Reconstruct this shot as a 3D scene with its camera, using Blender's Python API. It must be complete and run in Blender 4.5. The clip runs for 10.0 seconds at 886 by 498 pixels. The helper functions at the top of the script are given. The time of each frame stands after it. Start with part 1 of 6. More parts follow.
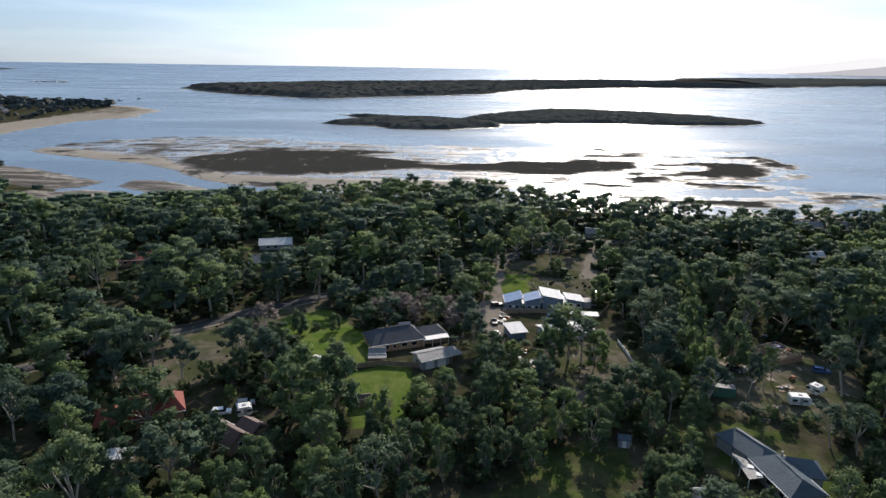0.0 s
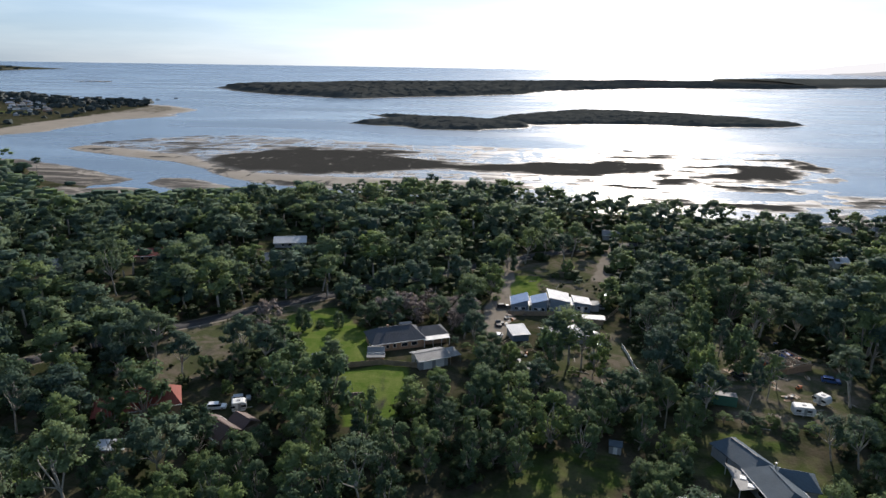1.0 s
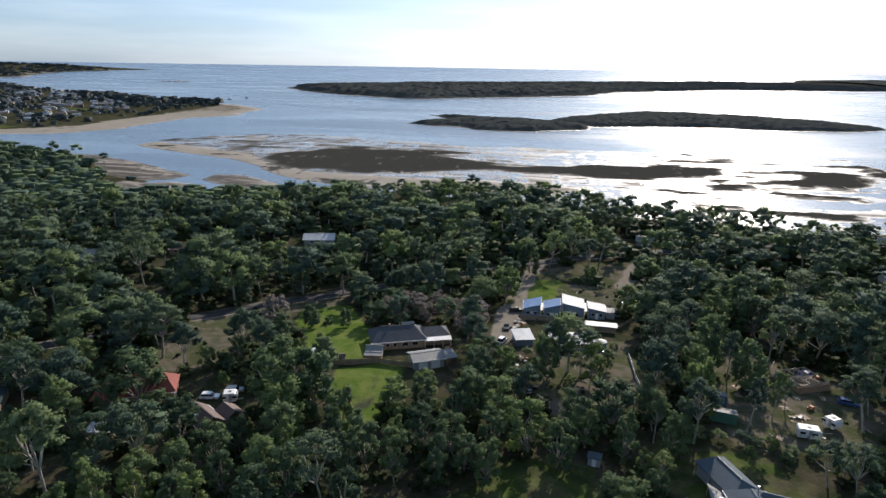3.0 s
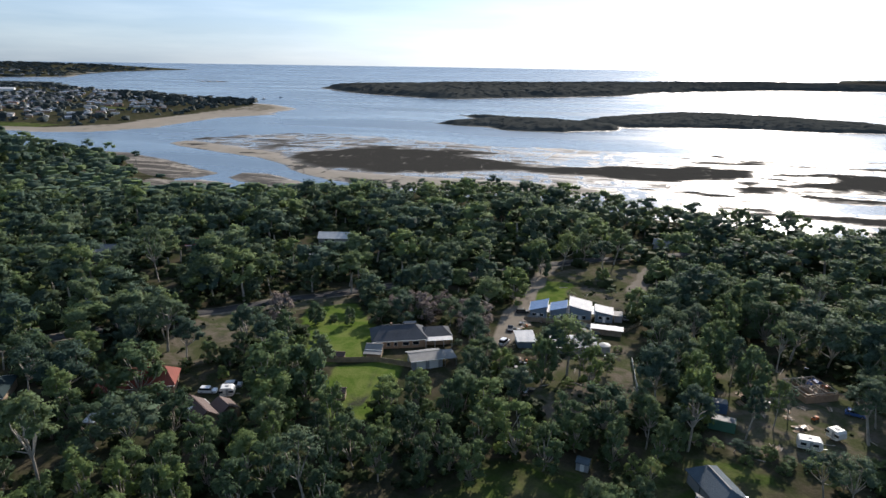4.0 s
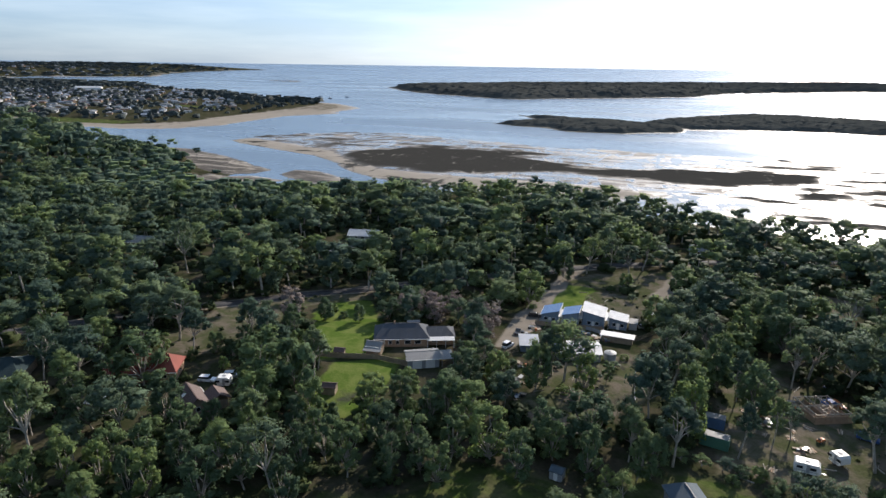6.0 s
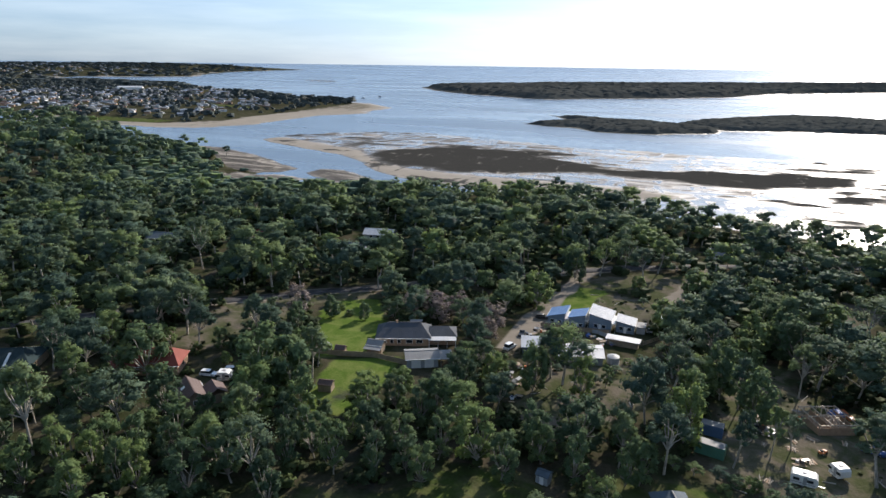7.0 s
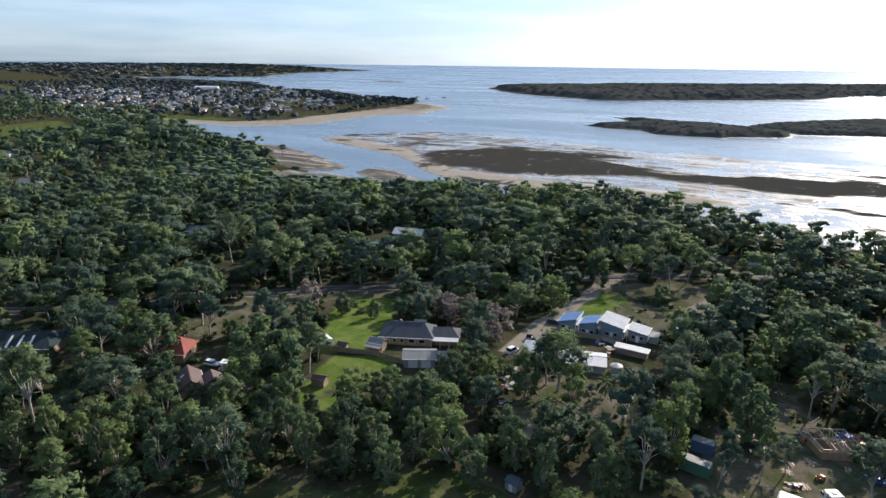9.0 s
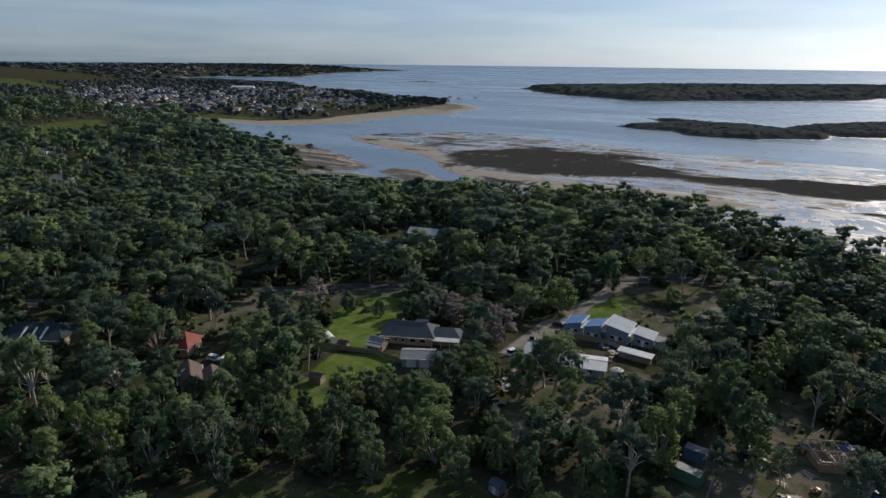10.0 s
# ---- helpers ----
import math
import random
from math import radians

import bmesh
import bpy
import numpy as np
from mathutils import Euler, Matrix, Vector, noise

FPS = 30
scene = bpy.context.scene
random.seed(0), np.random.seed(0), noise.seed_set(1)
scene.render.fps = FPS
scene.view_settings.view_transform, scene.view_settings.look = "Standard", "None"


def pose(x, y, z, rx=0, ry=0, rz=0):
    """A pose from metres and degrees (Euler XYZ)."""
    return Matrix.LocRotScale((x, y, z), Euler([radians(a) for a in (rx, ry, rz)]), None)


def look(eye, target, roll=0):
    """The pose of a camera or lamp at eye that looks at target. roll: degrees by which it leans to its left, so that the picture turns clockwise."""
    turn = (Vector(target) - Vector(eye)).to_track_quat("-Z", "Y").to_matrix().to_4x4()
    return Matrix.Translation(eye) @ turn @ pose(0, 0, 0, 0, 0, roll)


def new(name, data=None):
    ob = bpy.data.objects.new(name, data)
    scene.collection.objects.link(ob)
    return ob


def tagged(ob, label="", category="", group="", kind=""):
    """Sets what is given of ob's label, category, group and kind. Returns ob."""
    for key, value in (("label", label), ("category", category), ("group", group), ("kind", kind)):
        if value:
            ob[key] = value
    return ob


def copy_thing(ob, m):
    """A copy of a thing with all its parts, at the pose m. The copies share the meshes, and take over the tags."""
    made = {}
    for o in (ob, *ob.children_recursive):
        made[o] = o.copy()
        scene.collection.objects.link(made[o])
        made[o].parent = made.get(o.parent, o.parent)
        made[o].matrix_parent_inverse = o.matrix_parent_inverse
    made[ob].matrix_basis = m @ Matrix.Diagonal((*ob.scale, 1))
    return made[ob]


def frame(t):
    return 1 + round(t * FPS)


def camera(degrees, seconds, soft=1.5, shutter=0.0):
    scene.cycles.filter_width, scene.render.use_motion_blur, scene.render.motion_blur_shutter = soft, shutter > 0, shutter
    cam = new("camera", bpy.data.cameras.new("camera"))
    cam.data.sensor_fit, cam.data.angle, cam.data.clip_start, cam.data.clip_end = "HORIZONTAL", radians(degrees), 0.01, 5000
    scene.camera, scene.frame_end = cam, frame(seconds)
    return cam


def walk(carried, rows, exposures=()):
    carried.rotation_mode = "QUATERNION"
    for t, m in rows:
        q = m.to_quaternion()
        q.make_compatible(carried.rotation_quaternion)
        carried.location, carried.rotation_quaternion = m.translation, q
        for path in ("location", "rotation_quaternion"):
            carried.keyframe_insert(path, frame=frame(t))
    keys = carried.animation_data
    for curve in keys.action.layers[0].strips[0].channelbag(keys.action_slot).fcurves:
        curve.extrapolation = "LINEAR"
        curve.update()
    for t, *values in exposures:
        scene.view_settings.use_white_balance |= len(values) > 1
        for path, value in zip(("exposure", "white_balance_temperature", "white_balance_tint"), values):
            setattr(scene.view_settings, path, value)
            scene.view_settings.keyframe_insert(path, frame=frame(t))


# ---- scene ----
cam = camera(69.1, 10.0)
METRES, EYE, TILT, LEAN, TURN = 85.0, 86.0, -15.98, -0.9, 0.0
ROWS = [
    (0.0, 0.0, 0.0, 0.0, 0.0, 0.0, -0.0),
    (0.5, 0.0497, 0.0026, 0.0005, 1.44, -0.01, -0.43),
    (1.0, 0.0994, 0.0065, 0.0012, 2.89, -0.0, -0.84),
    (1.5, 0.1492, 0.0119, 0.0026, 4.35, -0.01, -1.25),
    (2.0, 0.1989, 0.0185, 0.004, 5.79, -0.02, -1.66),
    (2.5, 0.2481, 0.026, 0.006, 7.23, -0.05, -2.07),
    (4.0, 0.3948, 0.0557, 0.0122, 11.62, -0.23, -3.29),
    (4.5, 0.4431, 0.0674, 0.0155, 13.08, -0.32, -3.68),
    (5.0, 0.4909, 0.0803, 0.0194, 14.54, -0.43, -4.08),
    (5.5, 0.539, 0.0947, 0.0229, 16.02, -0.53, -4.48),
    (7.0, 0.6806, 0.1459, 0.0352, 20.56, -0.92, -5.64),
    (7.5, 0.7262, 0.1644, 0.0402, 22.04, -1.05, -6.02),
    (8.0, 0.7713, 0.1841, 0.0456, 23.51, -1.19, -6.41),
    (8.5, 0.8166, 0.2054, 0.0518, 25.02, -1.36, -6.79),
    (9.0, 0.8604, 0.2276, 0.0579, 26.5, -1.52, -7.17),
    (9.5, 0.9039, 0.2511, 0.0644, 27.99, -1.7, -7.54),
    (10.0, 0.9476, 0.276, 0.0715, 29.5, -1.91, -7.9),
]
EXPOSURES = [(0.0, 0.2, 6780, 14), (5.0, 0.36, 6780, 14), (9.3, 0.56, 6780, 14), (9.6, 0.3, 6780, 14), (10.0, -0.33, 6780, 14)]
walk(cam, [(t, pose(0, 0, EYE, TILT, LEAN, TURN) @ pose(METRES * x, METRES * y, METRES * z, 90 + pitch, roll, yaw)) for t, x, y, z, yaw, pitch, roll in ROWS], EXPOSURES)

# ---- sky and sun ----
SUN_AZIMUTH, SUN_HEIGHT = 14.0, 27.0      # degrees, clockwise from +y
world = bpy.data.worlds.new("sky")
scene.world = world
world.use_nodes = True
wn = world.node_tree.nodes
sky = wn.new("ShaderNodeTexSky")
sky.sky_type = "NISHITA"
sky.sun_disc = False
sky.sun_elevation, sky.sun_rotation = radians(SUN_HEIGHT), radians(SUN_AZIMUTH)
sky.air_density, sky.dust_density, sky.ozone_density = 1.0, 0.7, 2.0
# thin high cloud pales the sky
pale = wn.new("ShaderNodeHueSaturation")
pale.inputs["Saturation"].default_value = 0.56
cool = wn.new("ShaderNodeMix")
cool.data_type, cool.blend_type = "RGBA", "MULTIPLY"
cool.inputs["Factor"].default_value, cool.inputs["B"].default_value = 1.0, (0.79, 0.985, 1.26, 1)
veil = wn.new("ShaderNodeMix")
veil.data_type, veil.blend_type = "RGBA", "ADD"
veil.inputs["Factor"].default_value, veil.inputs["B"].default_value = 1.0, (1.75, 2.45, 3.2, 1)
# the veil lies in long faint streaks
where, flat_ = wn.new("ShaderNodeTexCoord"), wn.new("ShaderNodeMapping")
flat_.inputs["Scale"].default_value = (1.6, 1.6, 15.0)
streak, bands = wn.new("ShaderNodeTexNoise"), wn.new("ShaderNodeMix")
streak.inputs["Scale"].default_value, streak.inputs["Detail"].default_value, streak.inputs["Roughness"].default_value = 2.4, 6, 0.55
soft_edge = wn.new("ShaderNodeMapRange")
soft_edge.inputs["From Min"].default_value, soft_edge.inputs["From Max"].default_value = 0.36, 0.66
bands.data_type = "RGBA"
bands.inputs["A"].default_value, bands.inputs["B"].default_value = (0.5, 1.2, 2.1, 1), (1.95, 2.6, 3.25, 1)
for a_, b_ in ((where.outputs["Generated"], flat_.inputs["Vector"]), (flat_.outputs["Vector"], streak.inputs["Vector"]), (streak.outputs["Fac"], soft_edge.inputs["Value"]), (soft_edge.outputs["Result"], bands.inputs["Factor"]), (bands.outputs["Result"], veil.inputs["B"])):
    world.node_tree.links.new(a_, b_)
wn["Background"].inputs["Strength"].default_value = 0.069
world.node_tree.links.new(sky.outputs["Color"], pale.inputs["Color"])
world.node_tree.links.new(pale.outputs["Color"], cool.inputs["A"])
world.node_tree.links.new(cool.outputs["Result"], veil.inputs["A"])
world.node_tree.links.new(veil.outputs["Result"], wn["Background"].inputs["Color"])
sun = new("sun", bpy.data.lights.new("sun", "SUN"))
sun.data.energy, sun.data.angle, sun.data.color = 5.0, radians(0.6), (1.0, 0.94, 0.85)
_a, _e = radians(SUN_AZIMUTH), radians(SUN_HEIGHT)
sun.matrix_world = look((0, 0, 300), Vector((0, 0, 300)) - Vector((math.sin(_a) * math.cos(_e), math.cos(_a) * math.cos(_e), math.sin(_e))))

# ---- materials ----
def material(name, base, rough=0.7, metal=0.0, var=0.25, scale=3.0, bump=0.0, fine=None, second=None):
    """A surface with a coarse and a fine variation of its colour and a slight relief."""
    m = bpy.data.materials.new(name)
    m.use_nodes = True
    n, l = m.node_tree.nodes, m.node_tree.links
    b = n["Principled BSDF"]
    b.inputs["Roughness"].default_value, b.inputs["Metallic"].default_value = rough, metal
    co = n.new("ShaderNodeTexCoord")
    big, small = n.new("ShaderNodeTexNoise"), n.new("ShaderNodeTexNoise")
    big.inputs["Scale"].default_value, small.inputs["Scale"].default_value = scale * 0.25, fine or scale * 4
    big.inputs["Detail"].default_value = 6
    for t in (big, small):
        l.new(co.outputs["Object"], t.inputs["Vector"])
    mix = n.new("ShaderNodeMix")
    mix.data_type = "RGBA"
    mix.inputs["A"].default_value = (*[c * (1 - var) for c in base], 1)
    mix.inputs["B"].default_value = (*(second or [min(1, c * (1 + var)) for c in base]), 1)
    add = n.new("ShaderNodeMath")
    add.operation = "MULTIPLY_ADD"
    l.new(small.outputs["Fac"], add.inputs[0])
    add.inputs[1].default_value = 0.5
    l.new(big.outputs["Fac"], add.inputs[2])
    ramp = n.new("ShaderNodeMapRange")
    ramp.inputs["From Min"].default_value, ramp.inputs["From Max"].default_value = 0.5, 1.0
    l.new(add.outputs[0], ramp.inputs["Value"])
    l.new(ramp.outputs[0], mix.inputs["Factor"])
    l.new(mix.outputs["Result"], b.inputs["Base Color"])
    if bump:
        bp = n.new("ShaderNodeBump")
        bp.inputs["Distance"].default_value = bump
        l.new(small.outputs["Fac"], bp.inputs["Height"])
        l.new(bp.outputs[0], b.inputs["Normal"])
    return m


def ribbed(name, base, rough, metal, pitch, depth, var=0.15):
    """Corrugated or tiled roofing: ribs run down the slope (the object's local y)."""
    m = material(name, base, rough, metal, var, 1.2)
    m.node_tree.nodes["Principled BSDF"].inputs["Specular IOR Level"].default_value = 0.3
    n, l = m.node_tree.nodes, m.node_tree.links
    w = n.new("ShaderNodeTexWave")
    w.bands_direction = "X"
    w.inputs["Scale"].default_value = 0.314 / pitch
    l.new(n["Texture Coordinate"].outputs["Object"], w.inputs["Vector"])
    bp = n.new("ShaderNodeBump")
    bp.inputs["Distance"].default_value = depth
    l.new(w.outputs["Fac"], bp.inputs["Height"])
    l.new(bp.outputs[0], n["Principled BSDF"].inputs["Normal"])
    return m


def leafy(name, tones, through_light=0.2, single=False):
    """Foliage: a ramp of tones, drawn tree by tree and spray by spray; leaves shade as the rounded clumps that they form.

    single: the mesh is one tree, whose tone comes from the object; otherwise from its "tint"."""
    m = bpy.data.materials.new(name)
    m.use_nodes = True
    n, l = m.node_tree.nodes, m.node_tree.links
    p, out = n["Principled BSDF"], n["Material Output"]
    p.inputs["Roughness"].default_value = 0.65
    p.inputs["Specular IOR Level"].default_value = 0.04
    geo, puff_dir, turn = n.new("ShaderNodeNewGeometry"), n.new("ShaderNodeAttribute"), n.new("ShaderNodeVectorTransform")
    puff_dir.attribute_name = "puff"
    turn.vector_type, turn.convert_from, turn.convert_to = "NORMAL", "OBJECT", "WORLD"
    l.new(puff_dir.outputs["Vector"], turn.inputs[0])
    if single:
        own = n.new("ShaderNodeObjectInfo").outputs["Random"]
    else:
        att = n.new("ShaderNodeAttribute")
        att.attribute_name = "tint"
        own = att.outputs["Fac"]
    s1 = n.new("ShaderNodeMath")
    s1.operation = "MULTIPLY_ADD"
    l.new(geo.outputs["Random Per Island"], s1.inputs[0])
    s1.inputs[1].default_value = 0.22
    l.new(own, s1.inputs[2])
    ramp = n.new("ShaderNodeValToRGB")
    while len(ramp.color_ramp.elements) < len(tones):
        ramp.color_ramp.elements.new(0.5)
    for e, (at_, c) in zip(ramp.color_ramp.elements, tones):
        e.position, e.color = at_ / 1.22, (*c, 1)
    sc = n.new("ShaderNodeMath")
    sc.operation = "MULTIPLY"
    sc.inputs[1].default_value = 1 / 1.22
    l.new(s1.outputs[0], sc.inputs[0])
    l.new(sc.outputs[0], ramp.inputs["Fac"])
    co, tex = n.new("ShaderNodeTexCoord"), n.new("ShaderNodeTexNoise")
    tex.inputs["Scale"].default_value, tex.inputs["Detail"].default_value, tex.inputs["Roughness"].default_value = 2.3, 5, 0.72
    l.new(co.outputs["Object"], tex.inputs["Vector"])
    rg = n.new("ShaderNodeMapRange")
    rg.inputs["From Min"].default_value, rg.inputs["From Max"].default_value = 0.34, 0.66
    rg.inputs["To Min"].default_value, rg.inputs["To Max"].default_value = 0.66, 1.3
    l.new(tex.outputs["Fac"], rg.inputs["Value"])
    leaf = n.new("ShaderNodeMix")
    leaf.data_type, leaf.blend_type = "RGBA", "MULTIPLY"
    leaf.inputs["Factor"].default_value = 1.0
    l.new(ramp.outputs["Color"], leaf.inputs["A"])
    l.new(rg.outputs[0], leaf.inputs["B"])
    bp = n.new("ShaderNodeBump")
    bp.inputs["Distance"].default_value, bp.inputs["Strength"].default_value = 0.3, 0.5
    l.new(tex.outputs["Fac"], bp.inputs["Height"])
    l.new(turn.outputs[0], bp.inputs["Normal"])
    l.new(bp.outputs[0], p.inputs["Normal"])
    l.new(leaf.outputs["Result"], p.inputs["Base Color"])
    tr = n.new("ShaderNodeBsdfTranslucent")
    warm = n.new("ShaderNodeMix")
    warm.data_type, warm.blend_type = "RGBA", "MULTIPLY"
    warm.inputs["Factor"].default_value, warm.inputs["B"].default_value = 1.0, (1.45, 1.48, 0.82, 1)
    l.new(leaf.outputs["Result"], warm.inputs["A"])
    l.new(warm.outputs["Result"], tr.inputs["Color"])
    l.new(turn.outputs[0], tr.inputs["Normal"])
    sh = n.new("ShaderNodeMixShader")
    sh.inputs["Fac"].default_value = through_light
    l.new(p.outputs[0], sh.inputs[1])
    l.new(tr.outputs[0], sh.inputs[2])
    l.new(sh.outputs[0], out.inputs["Surface"])
    return m


def ground_material():
    """Soil, grass, sand, mud and marsh, mixed by the cover that the plan gives each spot."""
    m = bpy.data.materials.new("ground_cover")
    m.use_nodes = True
    n, l = m.node_tree.nodes, m.node_tree.links
    b = n["Principled BSDF"]
    co = n.new("ShaderNodeTexCoord")

    def grain(scale, detail=5):
        t = n.new("ShaderNodeTexNoise")
        t.inputs["Scale"].default_value, t.inputs["Detail"].default_value = scale, detail
        l.new(co.outputs["Object"], t.inputs["Vector"])
        return t.outputs["Fac"]

    def blend(fac, x, y):
        k = n.new("ShaderNodeMix")
        k.data_type = "RGBA"
        for sock, v in (("Factor", fac), ("A", x), ("B", y)):
            if isinstance(v, tuple):
                k.inputs[sock].default_value = (*v, 1)
            else:
                l.new(v, k.inputs[sock])
        return k.outputs["Result"]

    def cover(name):
        t = n.new("ShaderNodeAttribute")
        t.attribute_name = name
        return t.outputs["Fac"]

    def sharpen(fac, noise_out, amount=0.5):
        """The edge of a cover, frayed by the grain."""
        t = n.new("ShaderNodeMath")
        t.operation = "MULTIPLY_ADD"
        l.new(noise_out, t.inputs[0])
        t.inputs[1].default_value = amount
        l.new(fac, t.inputs[2])
        r = n.new("ShaderNodeMapRange")
        r.interpolation_type = "SMOOTHSTEP"
        r.inputs["From Min"].default_value, r.inputs["From Max"].default_value = 0.5 + amount * 0.5 - 0.22, 0.5 + amount * 0.5 + 0.22
        l.new(t.outputs[0], r.inputs["Value"])
        return r.outputs[0]

    def streak(sx, sy, lo, hi):
        """Noise drawn out along the tide lines."""
        mp, t, r = n.new("ShaderNodeMapping"), n.new("ShaderNodeTexNoise"), n.new("ShaderNodeMapRange")
        mp.inputs["Scale"].default_value = (sx, sy, 1)
        mp.inputs["Rotation"].default_value = (0, 0, 0.12)
        t.inputs["Scale"].default_value, t.inputs["Detail"].default_value, t.inputs["Roughness"].default_value, t.inputs["Distortion"].default_value = 1.0, 6, 0.6, 0.6
        r.inputs["From Min"].default_value, r.inputs["From Max"].default_value = lo, hi
        l.new(co.outputs["Object"], mp.inputs["Vector"])
        l.new(mp.outputs[0], t.inputs["Vector"])
        l.new(t.outputs["Fac"], r.inputs["Value"])
        return r.outputs[0]

    fine, mid, big = grain(1.6), grain(0.22), grain(0.045)
    tide, pools = streak(0.014, 0.07, 0.49, 0.58), streak(0.02, 0.10, 0.53, 0.57)
    patch = streak(0.16, 0.16, 0.42, 0.60)
    # runnels: thin winding threads of water left by the tide
    thread = n.new("ShaderNodeMapRange")
    thread.inputs["From Min"].default_value, thread.inputs["From Max"].default_value = 0.055, 0.030
    rill = streak(0.026, 0.011, 0.0, 1.0)
    apart = n.new("ShaderNodeMath")
    apart.operation = "SUBTRACT"
    apart.inputs[1].default_value = 0.5
    l.new(rill, apart.inputs[0])
    size_ = n.new("ShaderNodeMath")
    size_.operation = "ABSOLUTE"
    l.new(apart.outputs[0], size_.inputs[0])
    l.new(size_.outputs[0], thread.inputs["Value"])
    both = n.new("ShaderNodeMath")
    both.operation = "MAXIMUM"
    l.new(pools, both.inputs[0])
    l.new(thread.outputs[0], both.inputs[1])
    pools = both.outputs[0]
    ragged, frayed = streak(0.05, 0.14, 0.0, 1.0), streak(0.085, 0.034, 0.0, 1.0)
    col = blend(patch, blend(fine, (0.018, 0.024, 0.011), (0.050, 0.056, 0.028)), blend(fine, (0.040, 0.036, 0.024), (0.095, 0.082, 0.058)))
    col = blend(sharpen(cover("grass"), mid), col, blend(patch, blend(fine, (0.050, 0.092, 0.016), (0.095, 0.140, 0.032)), blend(fine, (0.090, 0.125, 0.030), (0.150, 0.175, 0.056))))
    col = blend(sharpen(cover("dry"), mid), col, blend(patch, blend(fine, (0.040, 0.050, 0.024), (0.085, 0.092, 0.046)), blend(fine, (0.090, 0.078, 0.058), (0.175, 0.150, 0.120))))
    col = blend(sharpen(cover("gravel"), fine, 0.3), col, blend(mid, (0.15, 0.132, 0.108), (0.26, 0.232, 0.195)))
    col = blend(sharpen(cover("mud"), ragged, 2.0), col, blend(tide, (0.085, 0.080, 0.074), (0.29, 0.265, 0.232)))
    col = blend(sharpen(cover("sand"), ragged, 1.6), col, blend(big, (0.21, 0.188, 0.156), (0.33, 0.295, 0.248)))
    col = blend(sharpen(cover("marsh"), frayed, 3.0), col, blend(fine, (0.024, 0.024, 0.022), (0.064, 0.062, 0.056)))
    l.new(col, b.inputs["Base Color"])
    bar, damp = streak(0.012, 0.085, 0.47, 0.57), n.new("ShaderNodeMath")
    dried = n.new("ShaderNodeMapRange")
    dried.inputs["To Min"].default_value, dried.inputs["To Max"].default_value = 1.0, 0.25
    l.new(bar, dried.inputs["Value"])
    damp.operation = "MULTIPLY"
    l.new(cover("wet"), damp.inputs[0])
    l.new(dried.outputs[0], damp.inputs[1])
    wet = n.new("ShaderNodeMapRange")
    wet.inputs["To Min"].default_value, wet.inputs["To Max"].default_value = 0.9, 0.33
    l.new(damp.outputs[0], wet.inputs["Value"])
    pool = n.new("ShaderNodeMath")
    pool.operation = "MULTIPLY"
    l.new(cover("pool"), pool.inputs[0])
    l.new(pools, pool.inputs[1])
    rough = n.new("ShaderNodeMix")
    l.new(pool.outputs[0], rough.inputs["Factor"])
    l.new(wet.outputs[0], rough.inputs["A"])
    rough.inputs["B"].default_value = 0.15
    l.new(rough.outputs["Result"], b.inputs["Roughness"])
    gloss = n.new("ShaderNodeMath")
    gloss.operation = "MULTIPLY_ADD"
    gloss.inputs[1].default_value = 0.6
    l.new(damp.outputs[0], gloss.inputs[0])
    l.new(pool.outputs[0], gloss.inputs[2])
    l.new(gloss.outputs[0], b.inputs["Specular IOR Level"])
    bp = n.new("ShaderNodeBump")
    bp.inputs["Distance"].default_value = 0.12
    l.new(fine, bp.inputs["Height"])
    dry = n.new("ShaderNodeMath")
    dry.operation = "SUBTRACT"
    dry.inputs[0].default_value = 1.0
    l.new(cover("wet"), dry.inputs[1])
    l.new(dry.outputs[0], bp.inputs["Strength"])
    l.new(bp.outputs[0], b.inputs["Normal"])
    return m


def water_material():
    m = bpy.data.materials.new("tidal_water")
    m.use_nodes = True
    n, l = m.node_tree.nodes, m.node_tree.links
    b = n["Principled BSDF"]
    b.inputs["IOR"].default_value = 1.33
    co = n.new("ShaderNodeTexCoord")
    drift, ripple = n.new("ShaderNodeTexNoise"), n.new("ShaderNodeTexNoise")
    mp = n.new("ShaderNodeMapping")
    mp.inputs["Scale"].default_value = (0.0022, 0.0075, 1)
    l.new(co.outputs["Object"], mp.inputs["Vector"])
    l.new(mp.outputs[0], drift.inputs["Vector"])
    drift.inputs["Scale"].default_value, drift.inputs["Detail"].default_value = 1.0, 7
    l.new(co.outputs["Object"], ripple.inputs["Vector"])
    ripple.inputs["Scale"].default_value, ripple.inputs["Detail"].default_value = 0.35, 4
    mix = n.new("ShaderNodeMix")
    mix.data_type = "RGBA"
    mix.inputs["A"].default_value, mix.inputs["B"].default_value = (0.050, 0.100, 0.170, 1), (0.125, 0.175, 0.225, 1)
    l.new(drift.outputs["Fac"], mix.inputs["Factor"])
    l.new(mix.outputs["Result"], b.inputs["Base Color"])
    rg = n.new("ShaderNodeMapRange")
    rg.inputs["From Min"].default_value, rg.inputs["From Max"].default_value = 0.35, 0.65
    rg.inputs["To Min"].default_value, rg.inputs["To Max"].default_value = 0.16, 0.34
    l.new(drift.outputs["Fac"], rg.inputs["Value"])
    l.new(rg.outputs[0], b.inputs["Roughness"])
    bp = n.new("ShaderNodeBump")
    bp.inputs["Distance"].default_value, bp.inputs["Strength"].default_value = 0.5, 0.45
    l.new(ripple.outputs["Fac"], bp.inputs["Height"])
    l.new(bp.outputs[0], b.inputs["Normal"])
    return m


